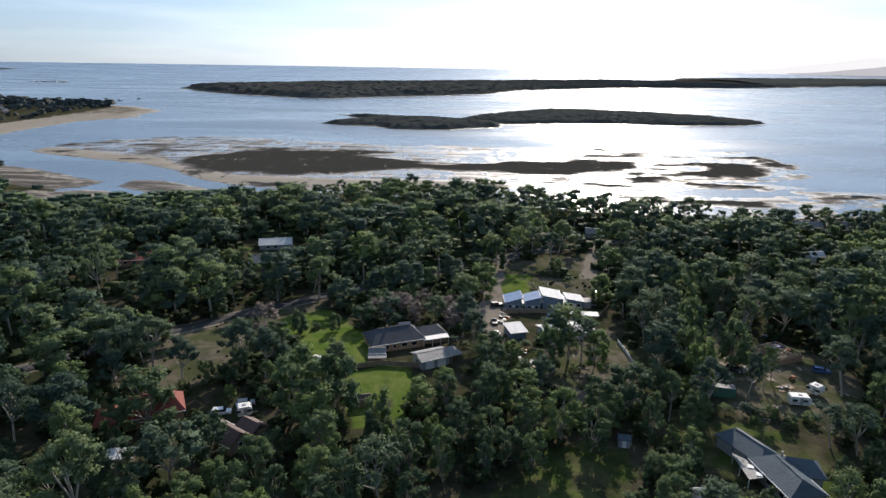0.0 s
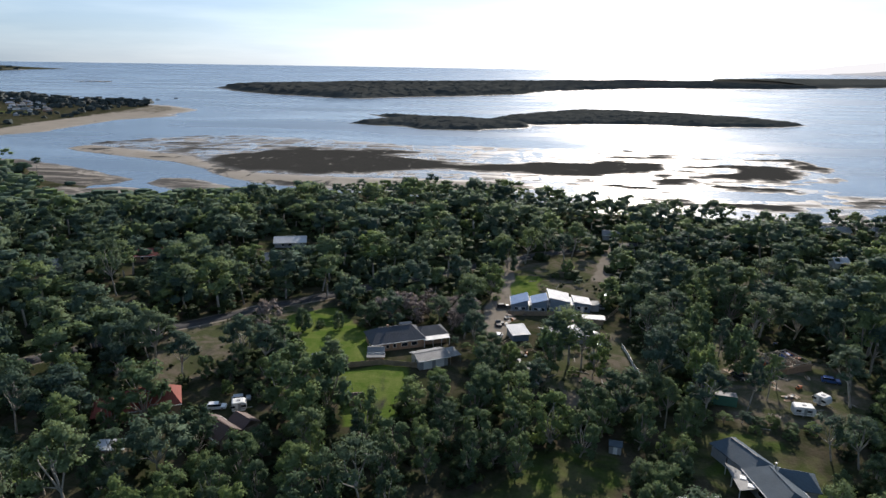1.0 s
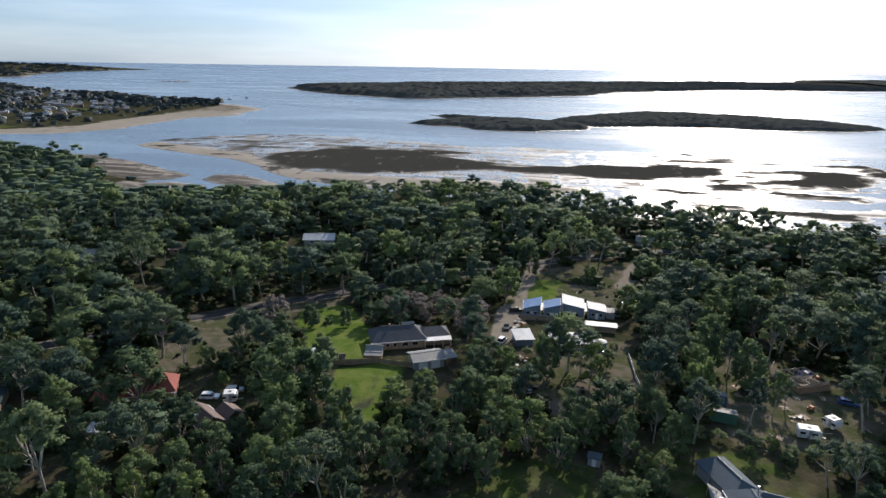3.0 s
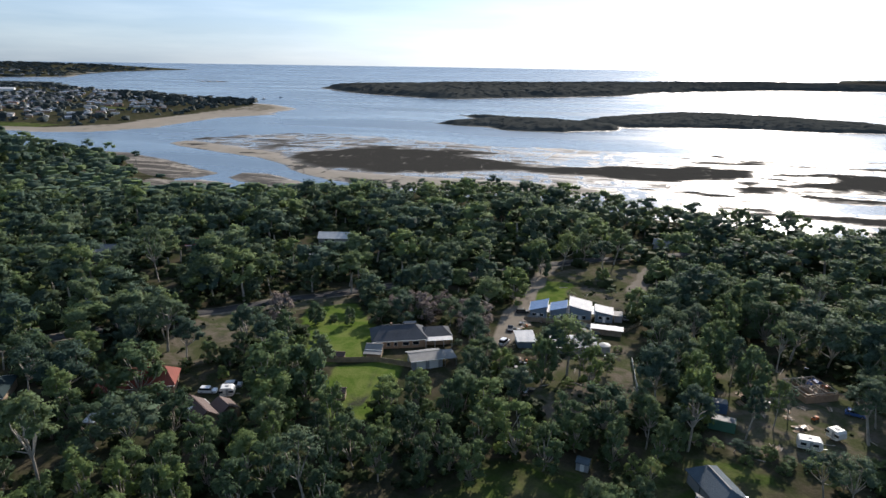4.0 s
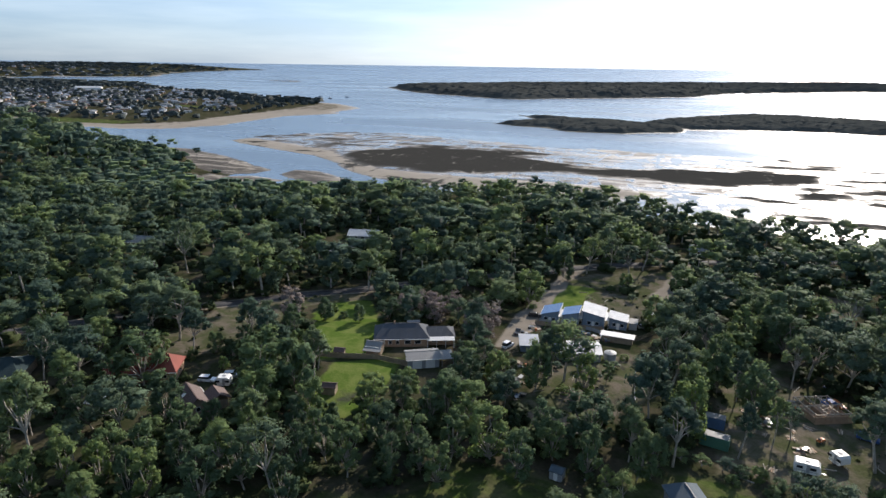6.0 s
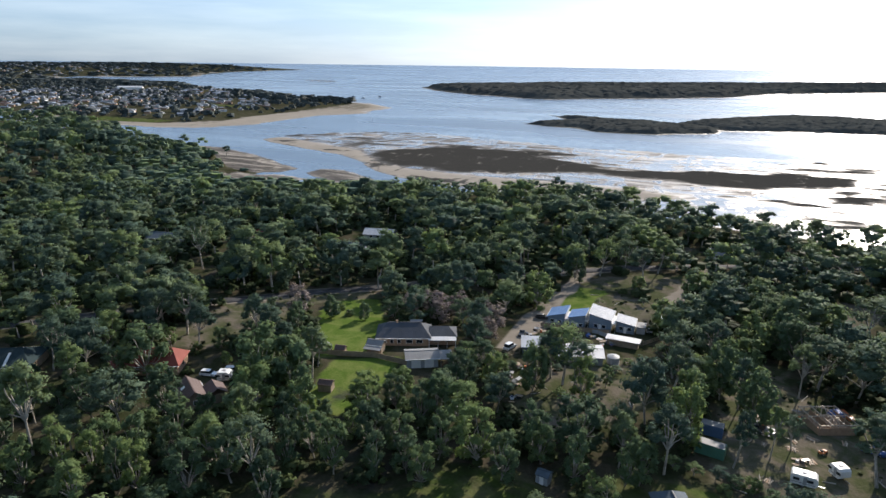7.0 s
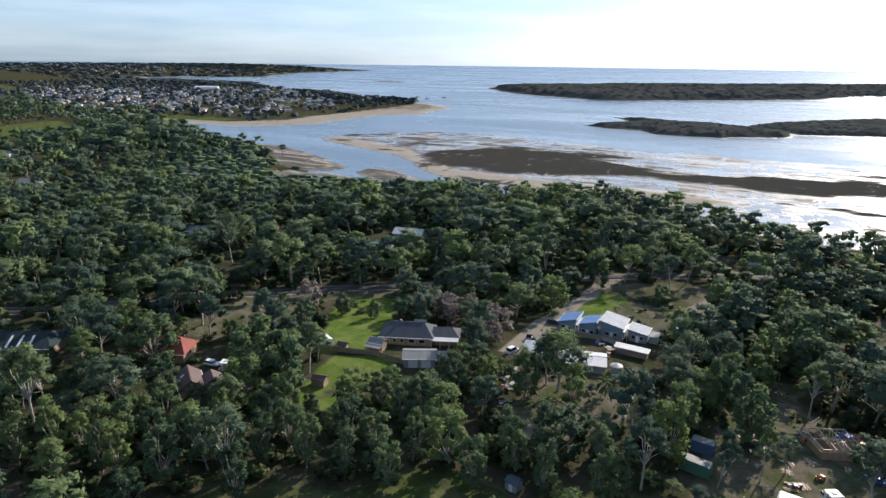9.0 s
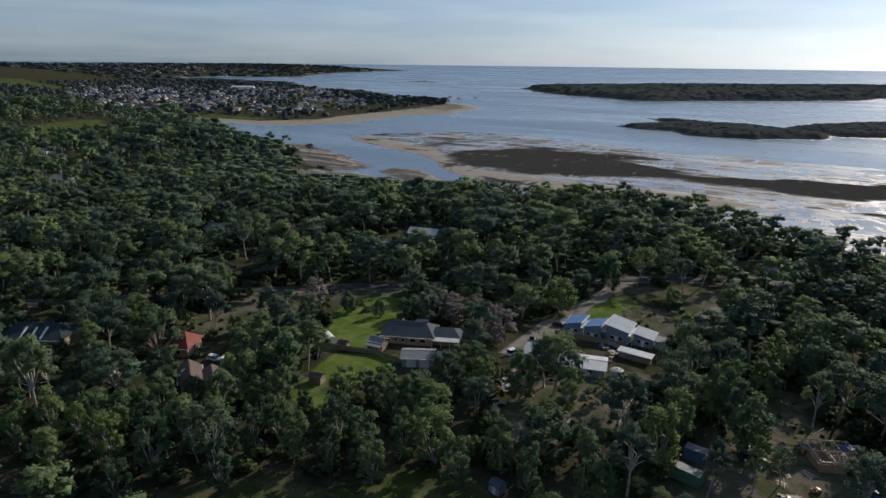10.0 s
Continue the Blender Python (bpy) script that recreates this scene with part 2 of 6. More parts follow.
GROUND, WATER = ground_material(), water_material()
GUM_TONES = [(0.0, (0.059, 0.100, 0.083)), (0.35, (0.106, 0.163, 0.122)), (0.7, (0.152, 0.208, 0.130)), (1.0, (0.184, 0.252, 0.116)), (1.22, (0.208, 0.288, 0.110))]
LEAF_TREE = leafy("gum_tree_leaves", GUM_TONES, 0.4, True)
LEAF_WATTLE = leafy("wattle_leaves", [(0.0, (0.070, 0.112, 0.074)), (0.5, (0.120, 0.182, 0.102)), (1.22, (0.203, 0.276, 0.100))], 0.4, True)
LEAF = leafy("eucalypt_leaves", GUM_TONES, 0.4)
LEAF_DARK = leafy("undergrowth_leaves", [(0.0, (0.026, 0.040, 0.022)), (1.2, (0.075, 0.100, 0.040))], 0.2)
# distant bluish haze is painted into these leaf tones
LEAF_COAST_HAZE = leafy("hazed_coastal_scrub_leaves", [(0.0, (0.050, 0.066, 0.066)), (1.2, (0.095, 0.115, 0.108))], 0.15)
LEAF_ISLE = leafy("island_scrub_leaves", [(0.0, (0.046, 0.049, 0.047)), (1.2, (0.088, 0.093, 0.085))], 0.05)
LEAF_ISLE.node_tree.nodes["Principled BSDF"].inputs["Specular IOR Level"].default_value = 0.0
LEAF_GREY = leafy("greyish_bare_twigs", [(0.0, (0.170, 0.142, 0.136)), (1.2, (0.295, 0.250, 0.238))], 0.2, True)
ASPHALT = material("worn_asphalt", (0.055, 0.055, 0.057), 0.9, var=0.3, scale=0.8, fine=5.0)
ASPHALT.node_tree.nodes["Principled BSDF"].inputs["Specular IOR Level"].default_value = 0.15
BARK = material("pale_bark", (0.34, 0.31, 0.265), 0.85, var=0.45, scale=2.0, bump=0.02)
BRICK = material("tan_brick", (0.34, 0.22, 0.14), 0.85, var=0.2, scale=5)
WHITE = material("white_paint", (0.72, 0.72, 0.70), 0.5, var=0.08)
BOARD = material("pale_grey_boards", (0.29, 0.305, 0.315), 0.6, var=0.12)
BOARD_BLUE = material("blue_grey_boards", (0.16, 0.22, 0.28), 0.6, var=0.12)
TARP = material("blue_tarpaulin", (0.06, 0.13, 0.36), 0.5, var=0.2, scale=4, bump=0.05)
ORANGE = material("orange_paint", (0.55, 0.16, 0.05), 0.5, var=0.2)
GLASS = material("dark_window_glass", (0.02, 0.025, 0.03), 0.05, var=0.1)
ROOF_DARK = ribbed("dark_tile_roof", (0.065, 0.074, 0.088), 0.85, 0.0, 0.33, 0.03)
ROOF_TEAL = ribbed("dark_teal_metal_roof", (0.030, 0.048, 0.052), 0.9, 0.0, 0.20, 0.02)
ROOF_TEAL.node_tree.nodes["Principled BSDF"].inputs["Specular IOR Level"].default_value = 0.1
ROOF_GREY = ribbed("grey_metal_roof", (0.19, 0.195, 0.195), 0.6, 0.0, 0.20, 0.02)
ROOF_BLUE = ribbed("blue_grey_metal_roof", (0.075, 0.104, 0.128), 0.75, 0.0, 0.20, 0.02)
ROOF_PALE = ribbed("pale_grey_metal_roof", (0.22, 0.26, 0.31), 0.55, 0.0, 0.20, 0.02)
# the units' blue is reflected sky, painted into the roof colour
ROOF_SKY = ribbed("sky_tinted_metal_roof", (0.085, 0.19, 0.38), 0.6, 0.0, 0.20, 0.02)
ROOF_RED = ribbed("red_tile_roof", (0.23, 0.062, 0.046), 0.8, 0.0, 0.33, 0.03)
ROOF_BROWN = ribbed("weathered_brown_roof", (0.105, 0.068, 0.060), 0.6, 0.0, 0.25, 0.03)
ROOF_WHITE = ribbed("white_metal_roof", (0.50, 0.51, 0.52), 0.5, 0.0, 0.20, 0.02)
TIMBER = material("weathered_timber", (0.26, 0.20, 0.14), 0.8, var=0.3, bump=0.01)
PINE = material("raw_pine", (0.46, 0.37, 0.28), 0.75, var=0.2)
RUBBER = material("black_rubber", (0.02, 0.02, 0.02), 0.8)
STEEL = material("grey_steel", (0.32, 0.33, 0.34), 0.4, 0.7)
GREEN = ribbed("green_steel", (0.06, 0.16, 0.11), 0.5, 0.0, 0.25, 0.03)
NAVY = ribbed("blue_steel", (0.07, 0.12, 0.22), 0.5, 0.0, 0.25, 0.03)

# ---- the plan: coasts, flats, clearings (metres, x to the east of the first eye, y ahead) ----
MAINLAND = [(-5200, 1050), (-1500, 760), (-900, 655), (-640, 600), (-433, 535), (-325, 512), (-250, 462), (-262, 436), (-225, 385), (-150, 418), (-60, 432), (26, 421),
            (80, 398), (130, 376), (206, 362), (262, 384), (430, 390), (1500, 300), (5200, 700), (5200, -2500), (-5200, -2500)]
TOWN = [(-5600, 760), (-1500, 790), (-900, 690), (-760, 650), (-611, 664), (-540, 676), (-523, 748), (-529, 930), (-477, 1030), (-482, 1170), (-588, 1283), (-760, 1301), (-961, 1470),
        (-1209, 1612), (-1572, 1840), (-2203, 1899), (-2500, 2050), (-2709, 2317), (-2493, 2448), (-2321, 2713), (-2763, 3317), (-3097, 3893), (-3307, 4593), (-3480, 5500), (-5600, 5500)]
DUNE_ISLAND = [(-870, 2170), (-716, 1925), (-551, 1770), (-371, 1655), (-269, 1640), (-186, 1745), (1, 1893), (153, 2067), (279, 2391), (789, 2924), (1374, 3120), (2780, 4160),
               (5000, 5200), (6500, 7500), (3000, 6500), (1000, 4200), (200, 3300), (-420, 2750)]
ISLET_WEST = [(-200, 958), (-146, 932), (-110, 928), (-62, 892), (16, 886), (85, 945), (88, 1012), (1, 1062), (-78, 1093), (-150, 1128), (-205, 1165), (-120, 1050)]
ISLET_EAST = [(20, 1085), (98, 988), (155, 1013), (284, 1035), (365, 1012), (460, 1028), (545, 1080), (522, 1140), (478, 1180), (400, 1250), (283, 1310), (191, 1305), (90, 1190)]
FLATS = [(-405, 628), (-400, 678), (-373, 730), (-320, 762), (-258, 795), (-189, 769), (-118, 740), (-39, 722), (88, 730), (228, 720), (330, 700), (345, 600), (300, 500), (345, 480), (420, 440), (420, 360), (200, 350), (26, 400), (-60, 410),
         (-125, 432), (-154, 458), (-188, 483), (-214, 514), (-263, 553), (-318, 576), (-370, 601)]
SPIT = [(-400, 622), (-372, 603), (-318, 578), (-263, 556), (-214, 518), (-188, 487), (-150, 462), (-60, 440), (30, 450), (60, 478), (-20, 496), (-100, 492), (-172, 503), (-218, 545), (-252, 588), (-310, 614), (-395, 650)]
MARSH = [(-231, 553), (-234, 600), (-194, 648), (-129, 663), (-47, 657), (-37, 645), (-77, 624), (-11, 580), (35, 586), (66, 606), (187, 611), (169, 565), (142, 538), (101, 522), (56, 535), (9, 541), (-10, 544), (-65, 526), (-101, 510), (-128, 509), (-178, 517)]
MARSH_EAST = [(146, 500), (152, 539), (179, 535), (226, 570), (234, 613), (301, 612), (303, 578), (254, 502), (234, 518), (194, 509), (164, 487)]
MUD_BANKS = [[(-640, 690), (-540, 700), (-515, 760), (-520, 930), (-468, 1030), (-555, 1065), (-592, 930), (-575, 770)], [(-440, 530), (-433, 545), (-388, 546), (-325, 515), (-289, 494), (-246, 463), (-250, 441), (-284, 427)],
             [(-279, 414), (-245, 436), (-210, 427), (-217, 394), (-214, 370), (-260, 380)], [(-230, 450), (-228, 470), (-205, 472), (-150, 436), (-122, 418), (-190, 418)]]
TOWN_BEACH = [(-620, 655), (-540, 670), (-515, 748), (-520, 930), (-465, 1030), (-470, 1175), (-588, 1293), (-760, 1311), (-770, 1280), (-605, 1220), (-575, 1050), (-592, 940), (-575, 770), (-610, 695)]
LAWNS = [[(-34, 147), (-37, 160), (-47, 177), (-49, 188), (-44, 195), (-35, 196), (-27, 182), (-17, 170), (-13, 166), (-17, 155), (-28, 145)], [(-18, 122), (-25, 146), (-8, 155), (-6, 140), (-8, 122)], [(-14, 80), (-9, 94), (2, 100), (13, 104.5), (24, 108), (34, 110), (40, 100), (20, 84), (0, 76)], [(12, 104), (28, 98), (44, 108), (38, 119), (16, 116)],
         [(52, 128), (62, 128), (72, 126), (82, 118), (76, 96), (70, 96), (52, 108), (46, 122)], [(19, 205), (20, 238), (30, 242), (36, 232), (35, 210), (28, 206)]]
FIELDS = [[(-718, 420), (-735, 532), (-636, 488), (-560, 434), (-599, 380)], [(-790, 688), (-640, 700), (-622, 738), (-760, 735)], [(-900, 1010), (-660, 950), (-655, 980), (-890, 1045)], [(-2400, 1150), (-1700, 1000), (-1700, 1080), (-2300, 1260)]]
DRY = [[(25, 138), (30, 162), (44, 180), (52, 183), (54, 152), (44, 140), (36, 132)], [(35, 206), (34, 232), (54, 234), (62, 242), (56, 208), (44, 203)], [(-78, 136), (-78, 165), (-64, 186), (-52, 172), (-52, 140)],
       [(68, 128), (70, 172), (84, 178), (104, 166), (104, 140), (94, 128)], [(-74, 140), (-72, 176), (-52, 196), (-34, 206), (-33, 198), (-50, 186), (-60, 168), (-66, 142)], [(100, 195), (112, 196), (128, 215), (110, 214)], [(46, 296), (52, 316), (66, 306), (60, 294)], [(96, 224), (98, 236), (112, 256), (128, 252), (112, 226)], [(74, 172), (76, 190), (88, 192), (86, 176)], [(20, 238), (44, 262), (64, 266), (62, 244), (54, 234)]]
GRAVEL = [[(13, 172), (12.5, 198), (17.5, 224), (20, 244), (26, 262), (31, 262), (25, 240), (22, 216), (24, 203), (20, 184), (18, 170)], [(53, 232), (62, 262), (68, 284), (73, 284), (66, 258), (60, 232)]]
ROAD = [(-170, 96), (-125, 128), (-100, 150), (-84.7, 165), (-71.7, 177.2), (-60.7, 190), (-49, 201), (-37, 210), (-15, 228), (13.7, 249), (40, 267), (72, 283), (112, 298), (170, 312)]
TOWN_CORE = [(-873, 745), (-620, 790), (-615, 930), (-690, 1100), (-1168, 1487), (-1527, 1604), (-2008, 1214), (-1133, 707)]
SEA_FAR, SEA_NEAR = 4900.0, 2500.0


def beyond(x, y, z):
    """Draw in what lies more than 2.5 km off along its line of sight, so that the distance ends at 4.9 km and the horizon stays at its height."""
    x, y, z = (np.asarray(v, float) for v in (x, y, z))
    dx, dy = x - 40, y - 10
    r = np.hypot(dx, dy) + 1e-6
    u = np.maximum(r - SEA_NEAR, 0) / (SEA_FAR - SEA_NEAR)
    far = SEA_NEAR + (SEA_FAR - SEA_NEAR) * u / (1 + u)
    k = np.where(r > SEA_NEAR, far / r, 1.0)
    return 40 + dx * k, 10 + dy * k, EYE * (1 - k) + z * k


def inside(poly, x, y):
    """Metres inside (+) or outside (-) the outline."""
    d2, odd = np.full(x.shape, 1e18), np.zeros(x.shape, bool)
    for (ax, ay), (bx, by) in zip(poly, poly[1:] + poly[:1]):
        ex, ey = bx - ax, by - ay
        h = np.clip(((x - ax) * ex + (y - ay) * ey) / (ex * ex + ey * ey), 0, 1)
        d2 = np.minimum(d2, (x - ax - h * ex) ** 2 + (y - ay - h * ey) ** 2)
        cross = (ay > y) != (by > y)
        odd ^= cross & (x < ax + (y - ay) * ex / (ey if ey else 1e-9))
    return np.where(odd, 1, -1) * np.sqrt(d2)


def off_line(line, x, y):
    """Metres from an open line."""
    d2 = np.full(x.shape, 1e18)
    for (ax, ay), (bx, by) in zip(line, line[1:]):
        ex, ey = bx - ax, by - ay
        h = np.clip(((x - ax) * ex + (y - ay) * ey) / (ex * ex + ey * ey), 0, 1)
        d2 = np.minimum(d2, (x - ax - h * ex) ** 2 + (y - ay - h * ey) ** 2)
    return np.sqrt(d2)


def grain2(x, y, size, seed=0):
    """Smooth value noise, 0 to 1."""
    u, v = x / size + seed * 17.3, y / size + seed * 9.7
    i, j = np.floor(u), np.floor(v)
    f, g = u - i, v - j
    f, g = f * f * (3 - 2 * f), g * g * (3 - 2 * g)
    rnd = lambda a, b: np.mod(np.sin(a * 127.1 + b * 311.7 + seed * 74.7) * 43758.5453, 1.0)
    return (rnd(i, j) * (1 - f) + rnd(i + 1, j) * f) * (1 - g) + (rnd(i, j + 1) * (1 - f) + rnd(i + 1, j + 1) * f) * g


def fractal(x, y, size, seed=0, octaves=4):
    return sum(grain2(x, y, size / 2 ** k, seed + k) * 0.5 ** k for k in range(octaves)) / sum(0.5 ** k for k in range(octaves))


def step(a, b, v):
    v = np.clip((v - a) / (b - a), 0, 1)
    return v * v * (3 - 2 * v)


def survey(x, y):
    """The ground's height and covers at plan points."""
    x, y = np.asarray(x, float), np.asarray(y, float)
    fray = (fractal(x, y, 60, 3) - 0.5) * 26 + (fractal(x, y, 9, 5) - 0.5) * 7
    main, town, dune = inside(MAINLAND, x, y) + fray, inside(TOWN, x, y) + fray, inside(DUNE_ISLAND, x, y) + fray
    west, east = inside(ISLET_WEST, x, y) + fray, inside(ISLET_EAST, x, y) + fray
    hill = fractal(x, y, 400, 11)
    z = np.full(x.shape, -2.5)
    z = np.maximum(z, np.where(main > -6, -0.3 + 11.3 * step(-4, 62, main) + 0.8 * (fractal(x, y, 40, 8) - 0.5) * step(20, 80, main), -2.5))
    z = np.maximum(z, np.where(town > -6, -0.2 + 5 * step(-4, 130, town) + 22 * step(150, 1500, town) * hill + 30 * step(-1900, -2900, x) * step(0, 600, town), -2.5))
    z = np.maximum(z, np.where(dune > -6, -0.2 + 9 * step(-4, 120, dune) + 14 * step(100, 500, dune) * hill, -2.5))
    for d in (west, east):
        z = np.maximum(z, np.where(d > -6, -0.2 + 2.2 * step(-4, 30, d) + 4 * step(15, 80, d), -2.5))
    z = z - 2.3 * step(152, 205, y) * step(-120, -40, x) * step(40, 90, main) * (y < 420)
    # tide flats: long low bars with water between them
    flat = inside(FLATS, x, y) + fray
    bars = fractal(x * 0.28, y, 22, 21, 5) - 0.5 + 0.35 * (fractal(x * 0.3, y, 90, 23, 3) - 0.5)
    spit = inside(SPIT, x, y) + 0.4 * fray
    marsh = np.maximum(inside(MARSH, x, y), inside(MARSH_EAST, x, y) - 4 + 40 * (fractal(x, y * 1.6, 26, 61, 4) - 0.5)) + 0.35 * fray + 26 * (fractal(x * 0.5, y, 16, 63, 4) - 0.5)
    scraps = (fractal(x * 0.35, y, 13, 65, 4) - 0.60 - 0.10 * step(-60, 60, -np.abs(x + 100) + 200)) * 60
    marsh = np.maximum(marsh, np.minimum(scraps, flat - 6))
    wetland = 0.42 * bars + 0.14 * step(-120, 60, -x) + 0.05
    z = np.where(flat > 0, np.maximum(z, wetland * step(0, 25, flat) - 0.15 * (1 - step(0, 25, flat))), z)
    z = np.where(spit > -3, np.maximum(z, -0.1 + 0.5 * step(-3, 8, spit) + 0.15 * bars), z)
    z = np.where(marsh > 0, np.maximum(z, 0.2 + 0.8 * step(0, 9, marsh) * (0.35 + fractal(x, y, 5, 31, 2))), z)
    mud = np.zeros(x.shape)
    for bank in MUD_BANKS:
        d = inside(bank, x, y) + 0.35 * fray
        z, mud = np.where(d > -2, np.maximum(np.minimum(z, 1.2), -0.1 + 0.6 * step(-2, 8, d)), z), np.maximum(mud, step(-2, 1, d))
    beach = inside(TOWN_BEACH, x, y) + 0.4 * fray
    many = lambda polys: np.max([inside(p, x, y) for p in polys], axis=0)
    small = (fractal(x, y, 12, 41) - 0.5) * 5
    shore = (z > -0.2) & (z < 1.3)
    sand = np.maximum(np.maximum(step(-3, 2, spit), 0.34 * mud), np.maximum(0.54 * step(-4, 4, beach), 0.9 * shore * ((dune > -30) | (town > -40) | (x > 235))))
    # rough lawns LAWNS[2:5]: dark soil among the grass partly paints tree shade
    return {"height": z, "grass": np.maximum(np.maximum(step(-1.5, 1.5, many(LAWNS[:2] + LAWNS[5:]) + 0.35 * small), 0.44 * step(-3, 3, many(LAWNS[2:5]) + small)), 0.50 * step(-6, 6, many(FIELDS) + small)), "dry": step(-2, 2, many(DRY) + small),
            "gravel": np.maximum(step(-1, 1, many(GRAVEL) + 0.3 * small), 0.8 * step(4.3, 2.6, off_line(ROAD, x, y) + 0.25 * small)), "mud": np.maximum(mud, step(-2, 4, flat) * (z < 1.2)), "sand": sand, "marsh": np.maximum(step(-15, 13, marsh) * (z < 3), step(2, 10, np.maximum(dune, np.maximum(west, east)))),
            "wet": step(0.55, 0.0, z) * (z > -2) * (1 - 0.5 * step(30, -90, x) * (y < 900)), "pool": 0.9 * step(0, 10, flat) * (spit < -2) * (z < 0.7) * step(2, -4, marsh), "land": np.maximum(np.maximum(main, town), np.maximum(dune, np.maximum(west, east)))}


def mesh_from(name, verts, faces, mat, smooth=False):
    """A mesh of equal-sided faces from arrays."""
    verts, faces = np.asarray(verts, np.float32), np.asarray(faces, np.int32)
    me = bpy.data.meshes.new(name)
    me.vertices.add(len(verts))
    me.vertices.foreach_set("co", verts.ravel())
    me.loops.add(faces.size)
    me.loops.foreach_set("vertex_index", faces.ravel())
    me.polygons.add(len(faces))
    me.polygons.foreach_set("loop_start", np.arange(0, faces.size, faces.shape[1], dtype=np.int32))
    me.polygons.foreach_set("use_smooth", np.full(len(faces), smooth))
    me.update(calc_edges=True)
    me.materials.append(mat)
    return me


def sheet(nx, ny):
    i = np.arange(nx - 1)[None, :] + np.arange(ny - 1)[:, None] * nx
    return np.stack([i, i + 1, i + nx + 1, i + nx], -1).reshape(-1, 4)


def spaced(*spans):
    return np.unique(np.concatenate([np.arange(a, b, s) for a, b, s in spans]))


gx = spaced((-5600, -2600, 150), (-2600, -1300, 45), (-1300, -640, 16), (-640, -440, 8), (-440, -130, 4.5), (-130, 130, 2.4), (130, 420, 4.5), (420, 640, 10), (640, 1300, 30), (1300, 6600, 130))
gy = spaced((-2500, -300, 150), (-300, 60, 15), (60, 260, 2.4), (260, 460, 4), (460, 800, 3.6), (800, 1340, 7), (1340, 2200, 20), (2200, 3400, 45), (3400, 7600, 150))
X, Y = np.meshgrid(gx, gy)
X, Y = X.ravel(), Y.ravel()
cov = survey(X, Y)
ground = new("ground", mesh_from("ground", np.stack(beyond(X, Y, cov["height"]), 1), sheet(len(gx), len(gy)), GROUND, True))
for key in ("grass", "dry", "gravel", "mud", "sand", "marsh", "wet", "pool"):
    a = ground.data.attributes.new(key, "FLOAT", "POINT")
    a.data.foreach_set("value", cov[key].astype(np.float32))
tagged(ground, "low wooded shore with lawns, tracks, sandbars and dark saltmarsh", "ground", kind="structure")

rr = np.concatenate([[1], np.geomspace(60, 17500, 110)])
aa = np.radians(np.linspace(0, 360, 193))
RR, AA = np.meshgrid(rr, aa)
sx, sy = 40 + (RR * np.sin(AA)).ravel(), 10 + (RR * np.cos(AA)).ravel()
water = new("water", mesh_from("water", np.stack(beyond(sx, sy, np.zeros(sx.size)), 1), sheet(len(rr), len(aa))[:, ::-1], WATER, True))
tagged(water, "calm blue tidal water and sea, glittering towards the sun", "water", kind="structure")

# the sealed road through the bush
line = []
for (ax, ay), (bx, by) in zip(ROAD, ROAD[1:]):
    k_ = int(math.hypot(bx - ax, by - ay) / 3)
    line += [(ax + (bx - ax) * q / k_, ay + (by - ay) * q / k_) for q in range(k_)]
line = np.array(line)
for _ in range(4):
    line[1:-1] = (line[:-2] + 2 * line[1:-1] + line[2:]) / 4
way = np.gradient(line, axis=0)
side = np.stack([-way[:, 1], way[:, 0]], 1) / np.hypot(way[:, 0], way[:, 1])[:, None]
rows_ = [np.column_stack([line + side * o_, survey(*(line + side * o_).T)["height"] + z_]) for o_, z_ in ((-2.4, -0.2), (-2.3, 0.10), (0, 0.15), (2.3, 0.10), (2.4, -0.2))]
road = new("road", mesh_from("road", np.stack(rows_, 1).reshape(-1, 3), sheet(5, len(line))[:, ::-1], ASPHALT, True))
tagged(road, "narrow sealed road of worn grey asphalt through the bush", "road", kind="structure")

# far ranges; the haze before them is painted in as a pale glow
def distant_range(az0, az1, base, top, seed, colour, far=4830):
    m = bpy.data.materials.new("painted_haze_glow")
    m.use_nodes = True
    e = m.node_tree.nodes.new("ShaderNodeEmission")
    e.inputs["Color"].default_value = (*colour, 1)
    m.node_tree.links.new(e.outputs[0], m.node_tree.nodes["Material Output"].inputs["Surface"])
    a = np.radians(np.linspace(az0, az1, 120))
    u = np.linspace(0, 1, 120)
    h = base + (top - base) * step(0.0, 0.3, u) * (0.55 + 0.75 * fractal(u * 100, u * 0, 14, seed))
    ring = lambda r, z: np.stack([40 + r * np.sin(a), 10 + r * np.cos(a), z], 1)
    v = np.concatenate([ring(far - 40, h * 0 + 30), ring(far, h), ring(far + 30, h * 0 + 30)])
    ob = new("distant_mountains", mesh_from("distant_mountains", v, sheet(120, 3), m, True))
    return tagged(ob, "pale blue mountain range on the horizon, its haze painted as glow", "mountain", kind="structure")


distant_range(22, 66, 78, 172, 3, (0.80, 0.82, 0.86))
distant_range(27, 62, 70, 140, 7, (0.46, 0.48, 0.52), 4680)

# ---- trees ----
rng = np.random.default_rng(4)


def tube(a, b, ra, rb, sides=5):
    """A tapered limb from a to b as vertices and quads."""
    a, b = np.array(a, float), np.array(b, float)
    d = (b - a) / np.linalg.norm(b - a)
    u = np.cross(d, (0.3, 0.9, 0.1))
    u /= np.linalg.norm(u)
    w = np.cross(d, u)
    t = np.linspace(0, 2 * np.pi, sides, endpoint=False)
    ring = np.cos(t)[:, None] * u + np.sin(t)[:, None] * w
    v = np.concatenate([a + ra * ring, b + rb * ring])
    k = np.arange(sides)
    return v, np.stack([k, (k + 1) % sides, (k + 1) % sides + sides, k + sides], 1)


